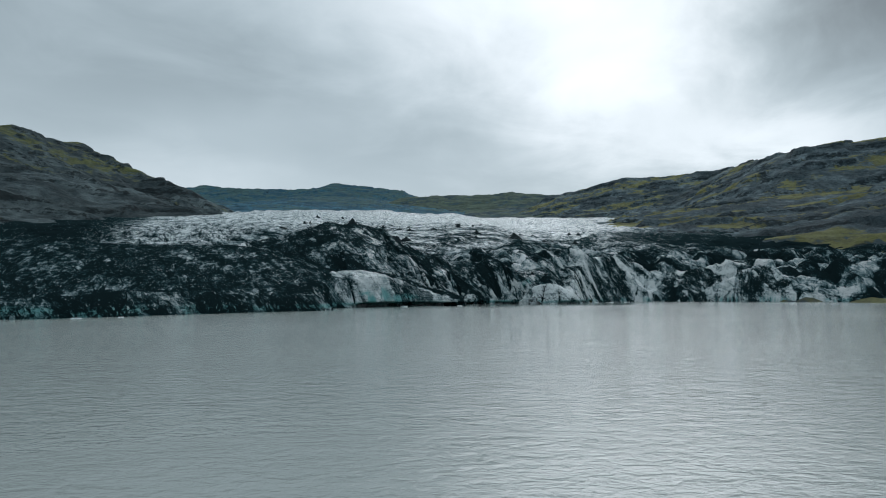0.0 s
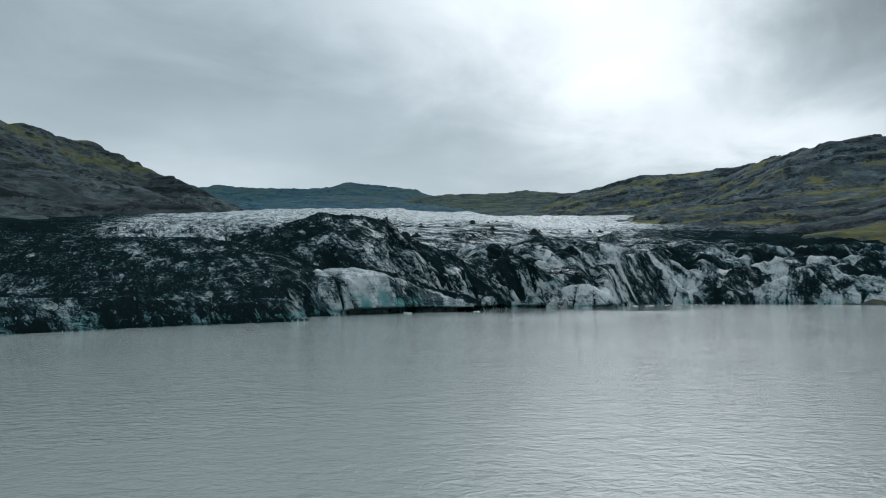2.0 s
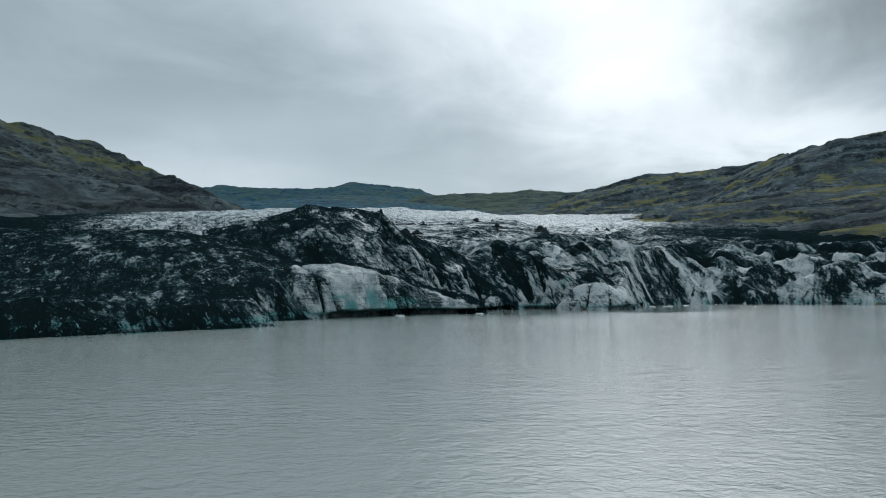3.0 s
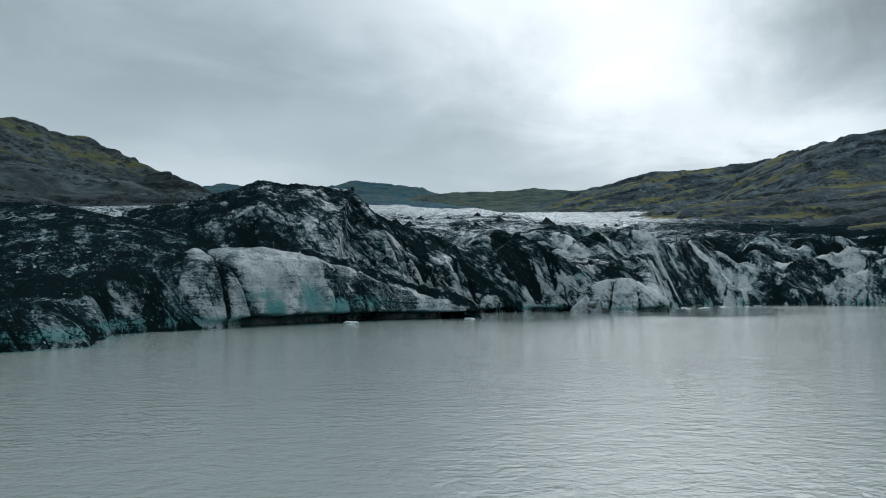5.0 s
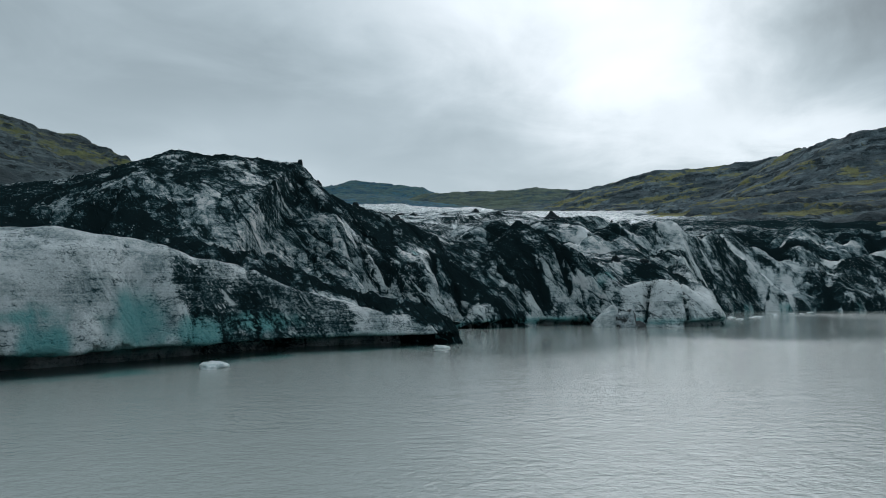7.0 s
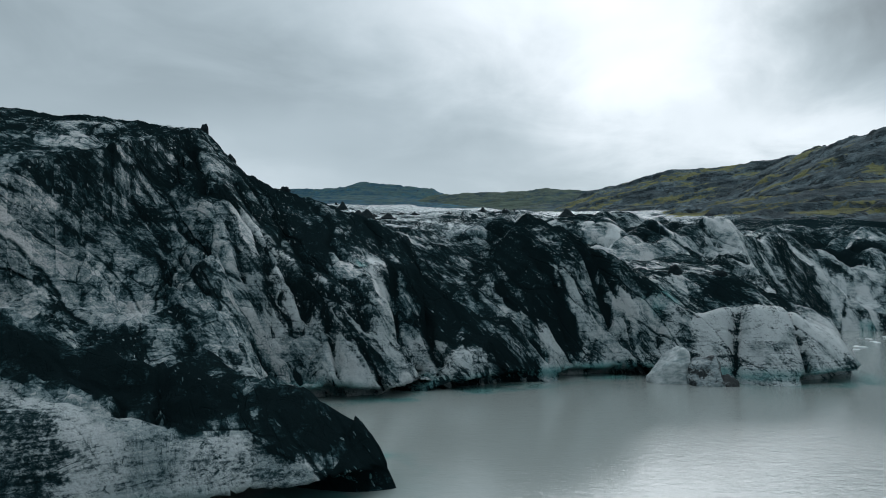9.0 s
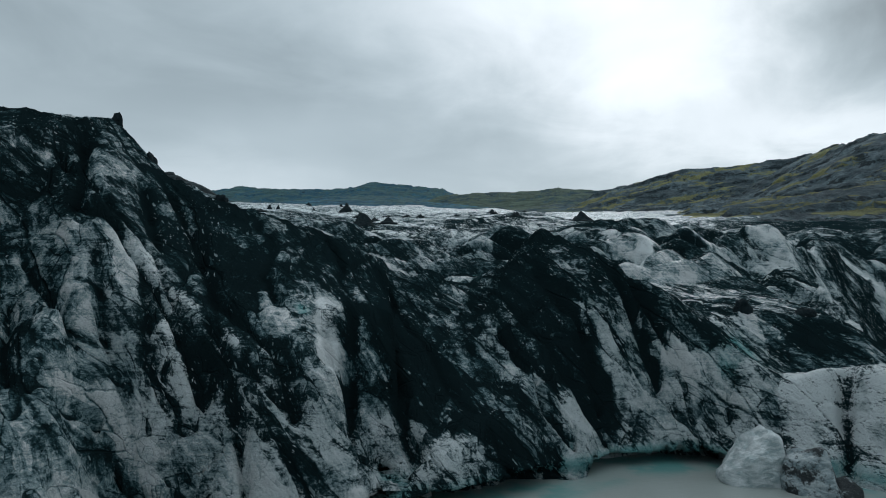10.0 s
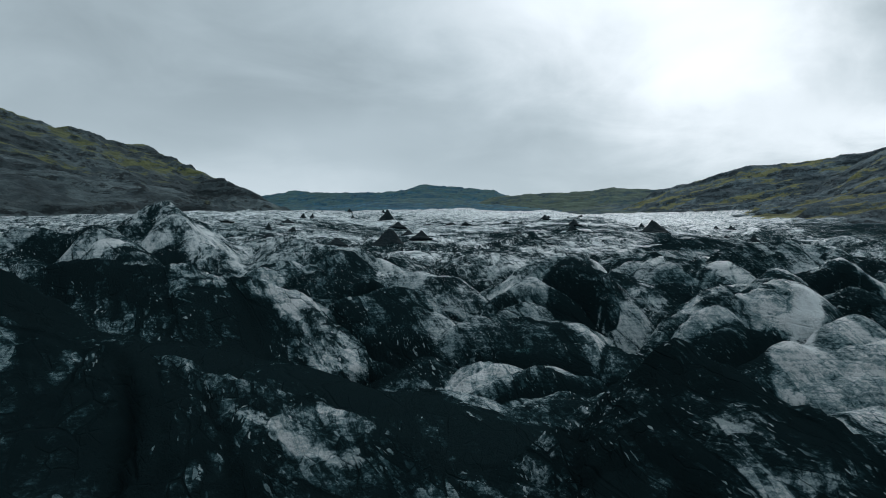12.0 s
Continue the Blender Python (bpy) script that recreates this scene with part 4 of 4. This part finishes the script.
def build_glacier():
    glacier = new("glacier")
    glacier.location = (0, 200, 0)
    tagged(glacier, "dirty glacier tongue streaked with black ash, ending in a lake", "glacier")
    core = (-26.0, 46.0, 188.0, 236.0)
    near = (-70.0, 62.0, 104.0, 262.0)
    field = (-84.0, 72.0, 104.0, 350.0)
    middle = (-230.0, 290.0, 40.0, 470.0)
    far = (-900.0, 900.0, 40.0, 1720.0)
    zones = {}
    for zone, names in shore_strip():
        for i in range(len(NAMES)):
            zones.setdefault(i, []).append((*zone[:3], names == i, zone[3]))
    for (x0, x1, y0, y1), size, hole in ((core, 0.2, None), (near, 0.3, core), (field, 0.45, near), (middle, 0.8, field), (far, 8.0, middle)):
        x, y = np.meshgrid(np.arange(x0, x1 + size / 2, size), np.arange(y0, y1 + size / 2, size))
        z, rule, lake, wx, wy, u, w, lines, plate, hollow = ice_height(x, y)
        keep = (z > -2.5)
        keep = keep[:-1, :-1] | keep[1:, 1:] | keep[:-1, 1:] | keep[1:, :-1]
        if hole:
            inner = (x > hole[0]) & (x < hole[1]) & (y > hole[2]) & (y < hole[3])
            z = np.where(inner, z - 0.3 * size, z)
            cx, cy = x[:-1, :-1] + size / 2, y[:-1, :-1] + size / 2
            m = 2.5 * size
            keep &= ~((cx > hole[0] + m) & (cx < hole[1] - m) & (cy > hole[2] + m) & (cy < hole[3] - m))
        attrs = ice_cover(x, y, z, rule, size, hollow)
        even = 1 - 0.85 * attrs.pop("far")
        attrs["across"], attrs["down"], attrs["lines"], attrs["plate"], attrs["sharp"] = u, w, lines * even, plate * even, sharpness(rule, y)
        if size < 0.5:
            keep &= (np.minimum(lake[:-1, :-1], lake[1:, 1:]) > 1.2) | ~shore_part(x, y)[:-1, :-1]
        cell = rule[:-1, :-1]
        for i in range(len(NAMES)):
            zones.setdefault(i, []).append((x, y - 200, z, keep & (cell == i), attrs))
    for i, name in enumerate(NAMES):
        ob = grid_mesh(name, zones[i], ICE, glacier)
        if ob:
            tagged(ob, FORMS[i - 1][1] if i else "grey crevassed icefield rising to white ice")


build_glacier()


# ---- the hills ----
def build_hill(name, label, crest, box, size, front, foot, mat, rough, seed, bench, step_size, dip, green=True):
    x, y = np.meshgrid(np.arange(box[0], box[1] + 1, size), np.arange(box[2], box[3] + 1, size))
    z = np.full(x.shape, -1e3)
    for a, b in zip(crest, crest[1:]):
        d, t, side = segment(x, y, a, b)
        d = np.maximum(0, d - 6)
        hc = a[2] + t * (b[2] - a[2])
        z = np.maximum(z, hc - np.where(d < 260, front * d, front * 260 + foot * (d - 260)))
    top = np.max([c[2] for c in crest])
    away = step(0, 90, top + 25 - z)
    gully = ridged(x / (rough * 8), y / (rough * 8), 5, seed, 0.55)
    z = z + rough * away * 0.55 * (gully - 1.35) + 0.15 * rough * fbm(x / (rough * 2), y / (rough * 2), 5, seed + 9, 0.6)
    # lava benches, dipping a little
    level = z + dip * x + 34 * fbm(x / 170, y / 170, 4, seed + 5)
    low = np.floor(level / step_size) * step_size
    f = (level - low) / step_size
    z = z + bench * step_size * (step(0.4, 0.7, f) - f) * (0.6 + 0.4 * perlin(x / 90, y / 90, seed + 3))
    gy, gx = np.gradient(z, size)
    slope = np.hypot(gx, gy)
    keep = (z > -20)[:-1, :-1]
    moss = step(0.35, 0.8, z / top + 0.25 * fbm(x / 220, y / 220, 3, seed + 11)) if green else step(-0.2, 0.5, fbm(x / 260, y / 130, 3, seed + 11)) + 0.4 * step(300, 390, z)
    ob = grid_mesh(name, [(x, y, z, keep, {"moss": moss * (0.4 + 0.6 * step(0.8, 0.25, slope)), "steep": step(0.6, 1.2, slope), "band": step(0.36, 0.5, f) * step(0.72, 0.58, f) * bench})], mat)
    tagged(ob, label, "hill", kind="structure")


build_hill("west_hill", "steep mossy hillside of grey scree and lava beds", [(-1375, 875, 390), (-1000, 1062, 368), (-877, 1230, 336), (-857, 1429, 355), (-700, 1400, 284), (-548, 1300, 222), (-480, 1320, 188), (-400, 1340, 150)],
           (-1500, -60, 60, 1800), 6.0, 0.55, 0.26, HILL_WEST, 26.0, 101, 0.5, 26, 0.10)
build_hill("east_hill", "broad grey hillside with benches of lava and moss", [(1540, 1120, 377), (1260, 1190, 371), (1000, 1400, 357), (864, 1457, 350), (980, 2170, 441), (661, 2300, 430), (493, 2400, 400), (426, 2450, 388), (360, 2470, 350)],
           (60, 1600, 60, 2700), 6.0, 0.55, 0.20, HILL_EAST, 18.0, 131, 0.42, 42, -0.05, False)
# no haze in the air: the far plateau's blue veil is in its colour
build_hill("far_plateau", "distant dark plateau under the clouds, its colour painted blue with haze", [(-1800, 3600, 590), (-1478, 3500, 598), (-1350, 3500, 621), (-1223, 3500, 604), (-840, 3500, 595), (-690, 3500, 608), (-620, 3500, 632), (-460, 3500, 617), (-240, 3500, 590), (-120, 3500, 548), (0, 3500, 500)],
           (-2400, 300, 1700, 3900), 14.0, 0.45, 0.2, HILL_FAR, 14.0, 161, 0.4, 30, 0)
# the moor's blue-grey cast is haze put into its colour
build_hill("far_moor", "distant green moorland behind the ice, tinted blue in its colour as haze", [(-200, 3000, 470), (-100, 3000, 478), (50, 3000, 483), (250, 3000, 487), (330, 3000, 500), (520, 3000, 485), (800, 3000, 480)],
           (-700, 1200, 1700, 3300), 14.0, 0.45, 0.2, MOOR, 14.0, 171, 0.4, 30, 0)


# ---- things on the ice and in the water ----
def ice_top(x, y):
    """The height of the ice at a place."""
    gx, gy = np.meshgrid([x - 0.4, x, x + 0.4], [y - 0.4, y, y + 0.4])
    return float(ice_height(gx, gy)[0].min())


def ash_material():
    m, n, b = material("black_volcanic_ash")
    p = n.add("ShaderNodeNewGeometry").outputs["Position"]
    grain = n.noise(p, 1.4, 8.0, 0.7)
    n.put(b.inputs["Base Color"], n.mix(n.ramp(grain, 0.35, 0.7), (0.0065, 0.0135, 0.016), (0.019, 0.031, 0.036)))
    b.inputs["Roughness"].default_value = 0.92
    b.inputs["Specular IOR Level"].default_value = 0.1
    n.put(b.inputs["Normal"], n.bump(grain, 0.8, 0.4))
    return m


def floe_material():
    m, n, b = material("wet_floating_ice")
    p = n.add("ShaderNodeNewGeometry").outputs["Position"]
    grain = n.noise(p, 3.0, 6.0, 0.65)
    n.put(b.inputs["Base Color"], n.mix(n.ramp(grain, 0.35, 0.7), (0.42, 0.52, 0.53), (0.72, 0.75, 0.75)))
    b.inputs["Roughness"].default_value = 0.35
    n.put(b.inputs["Normal"], n.bump(grain, 0.5, 0.1))
    return m


def block_material(name, low, high, dirt):
    m, n, b = material(name)
    p = n.add("ShaderNodeNewGeometry").outputs["Position"]
    grain = n.noise(n.mapping(p, (1, 1, 2.4), (12, 20, 0)), 1.1, 8.0, 0.68, 0.5)
    fine = n.noise(p, 5.0, 6.0, 0.7)
    ice = n.mix(n.ramp(grain, 0.35, 0.65), low, high)
    soot = n.ramp(n.math("ADD", n.math("MULTIPLY", n.noise(p, 0.8, 6.0, 0.65), 0.7), n.math("MULTIPLY", fine, 0.3)), dirt, dirt - 0.08)
    n.put(b.inputs["Base Color"], n.mix(soot, ice, (0.012, 0.018, 0.02)))
    b.inputs["Roughness"].default_value = 0.5
    b.inputs["Specular IOR Level"].default_value = 0.3
    n.put(b.inputs["Normal"], n.bump(n.math("ADD", grain, n.math("MULTIPLY", fine, 0.4)), 0.6, 0.25))
    return m


ASH, FLOE = ash_material(), floe_material()
CLEAN = block_material("broken_white_ice", (0.28, 0.35, 0.36), (0.60, 0.64, 0.645), 0.36)
DIRTY = block_material("dirty_broken_ice", (0.12, 0.17, 0.185), (0.38, 0.43, 0.44), 0.54)


def lump(name, x, y, base, wide, deep, tall, mat, seed, peak=1.0, flat=0.0):
    """A rough heap or block with an uneven outline, its foot sunk a little below its base."""
    bm = bmesh.new()
    bmesh.ops.create_icosphere(bm, subdivisions=4, radius=1.0)
    shift = Vector((seed * 3.7, seed * 1.9, seed * 0.7))
    for v in bm.verts:
        c = v.co.copy()
        rough = 1 + 0.30 * noise.noise(c * 1.3 + shift) + 0.16 * noise.noise(c * 3.1 + shift) + 0.07 * noise.noise(c * 7 + shift)
        r = math.hypot(c.x, c.y)
        up = max(c.z, 0.0)
        height = (1 - min(r, 1.0)) ** peak if peak != 1.0 else up
        height = min(height, 1 - flat)
        z = height * rough if c.z > 0 else c.z * 0.35
        v.co = Vector((c.x * wide * rough, c.y * deep * rough, z * tall))
    me = bpy.data.meshes.new(name)
    bm.to_mesh(me)
    bm.free()
    for f in me.polygons:
        f.use_smooth = True
    me.materials.append(mat)
    ob = new(name, me)
    ob.location = (x, y, base)
    ob.rotation_euler = (0, 0, seed * 1.3)
    return ob


def build_cones():
    rng = random.Random(4)
    places = [(-85.5, 584, 6.5, 6.5), (-26, 348, 4.2, 4.0), (-52, 470, 4.0, 3.2), (18, 420, 4.5, 4.0), (46, 402, 5.0, 4.2), (70, 430, 6.0, 4.0), (4, 396, 3.2, 2.8)]
    for _ in range(64):
        y = rng.uniform(345, 700)
        places.append((rng.uniform(-0.26, 0.24) * y, y, rng.uniform(0.9, 3.2) * (0.5 + y / 900), rng.uniform(0.8, 2.4) * (0.5 + y / 900)))
    for i, (x, y, wide, tall) in enumerate(places):
        cone = lump("ash_cone", x, y, ice_top(x, y) - 0.2, wide * 1.25, wide, tall * 1.2, ASH, i + 2, 1.25)
        tagged(cone, "pointed cone of black ash on the white ice", "ash cone", "ash cones on the glacier")


def build_floes():
    rng = random.Random(7)
    shore = [(-9.5, 154.5, 1.1), (-46, 79, 0.5), (-43, 84, 0.35), (4.5, 169.4, 0.7)]
    for _ in range(16):
        t = rng.random()
        shore.append((52 + 44 * t + rng.uniform(0, 5), 236 + 50 * t - rng.uniform(1, 7), rng.uniform(0.25, 0.75)))
    for i, (x, y, size) in enumerate(shore):
        floe = lump("ice_floe", x, y, -0.02, size * 1.3, size * 0.8, size * 0.45, FLOE, i + 11, 1.0, 0.35)
        tagged(floe, "small piece of white ice floating in the lake", "ice floe", "ice floes by the shore")


def build_boulders():
    for i, (x, y, wide, tall) in enumerate(((31, 217.4, 0.7, 1.3), (-20.8, 216, 0.5, 1.5), (-17.6, 215.8, 0.6, 1.0), (-11.5, 216, 0.6, 0.9), (35.5, 216.5, 0.9, 0.8))):
        rock = lump("boulder", x, y, ice_top(x, y) - 0.15, wide, wide * 0.8, tall, ASH, i + 31, 1.0, 0.1)
        tagged(rock, "dark ash-coated boulder resting on the ice", "boulder", "boulders on the ice")


def block(name, x, y, wide, deep, tall, mat, seed, label, category, group=""):
    """A split block with flat broken faces and worn edges, standing on the lake's bed."""
    rng = random.Random(seed)
    bm = bmesh.new()
    for _ in range(16):
        a, h = rng.uniform(0, 6.283), rng.uniform(-0.4, 1)
        r = (1 - 0.35 * max(h, 0)) * rng.uniform(0.75, 1)
        bm.verts.new((0.5 * wide * r * math.cos(a), 0.5 * deep * r * math.sin(a), tall * h))
    hull = bmesh.ops.convex_hull(bm, input=bm.verts[:])
    bmesh.ops.delete(bm, geom=list({v for v in hull["geom_interior"] + hull["geom_unused"] if isinstance(v, bmesh.types.BMVert)}), context="VERTS")
    bmesh.ops.triangulate(bm, faces=bm.faces[:])
    for _ in range(4):
        bmesh.ops.subdivide_edges(bm, edges=[e for e in bm.edges if e.calc_length() > 0.05 * wide], cuts=1)
        bmesh.ops.triangulate(bm, faces=bm.faces[:])
    for _ in range(3):
        bmesh.ops.smooth_vert(bm, verts=bm.verts[:], factor=0.5, use_axis_x=True, use_axis_y=True, use_axis_z=True)
    shift = Vector((seed * 2.1, seed * 0.7, seed))
    for v in bm.verts:
        v.co *= 1 + 0.10 * noise.noise(v.co * 0.55 + shift) + 0.07 * noise.noise(v.co * 1.6 + shift) + 0.03 * noise.noise(v.co * 4 + shift)
    me = bpy.data.meshes.new(name)
    bm.to_mesh(me)
    bm.free()
    me.materials.append(mat)
    ob = new(name, me)
    ob.location = (x, y, 0)
    tagged(ob, label, category, group)
    return ob


def build_blocks():
    block("ice_block", 26.9, 206.2, 5.6, 5.0, 3.9, CLEAN, 13, "broken white ice block leaning at the waterline", "ice block")
    block("ice_block", 29.6, 204.4, 4.6, 3.6, 2.5, DIRTY, 6, "dark dirty ice rubble block in the shallows", "ice block")
    block("ice_block", 31.0, 203.4, 2.0, 1.7, 1.1, DIRTY, 8, "small dirty ice chunk at the waterline", "ice block")


build_cones()
build_blocks()
build_floes()
build_boulders()
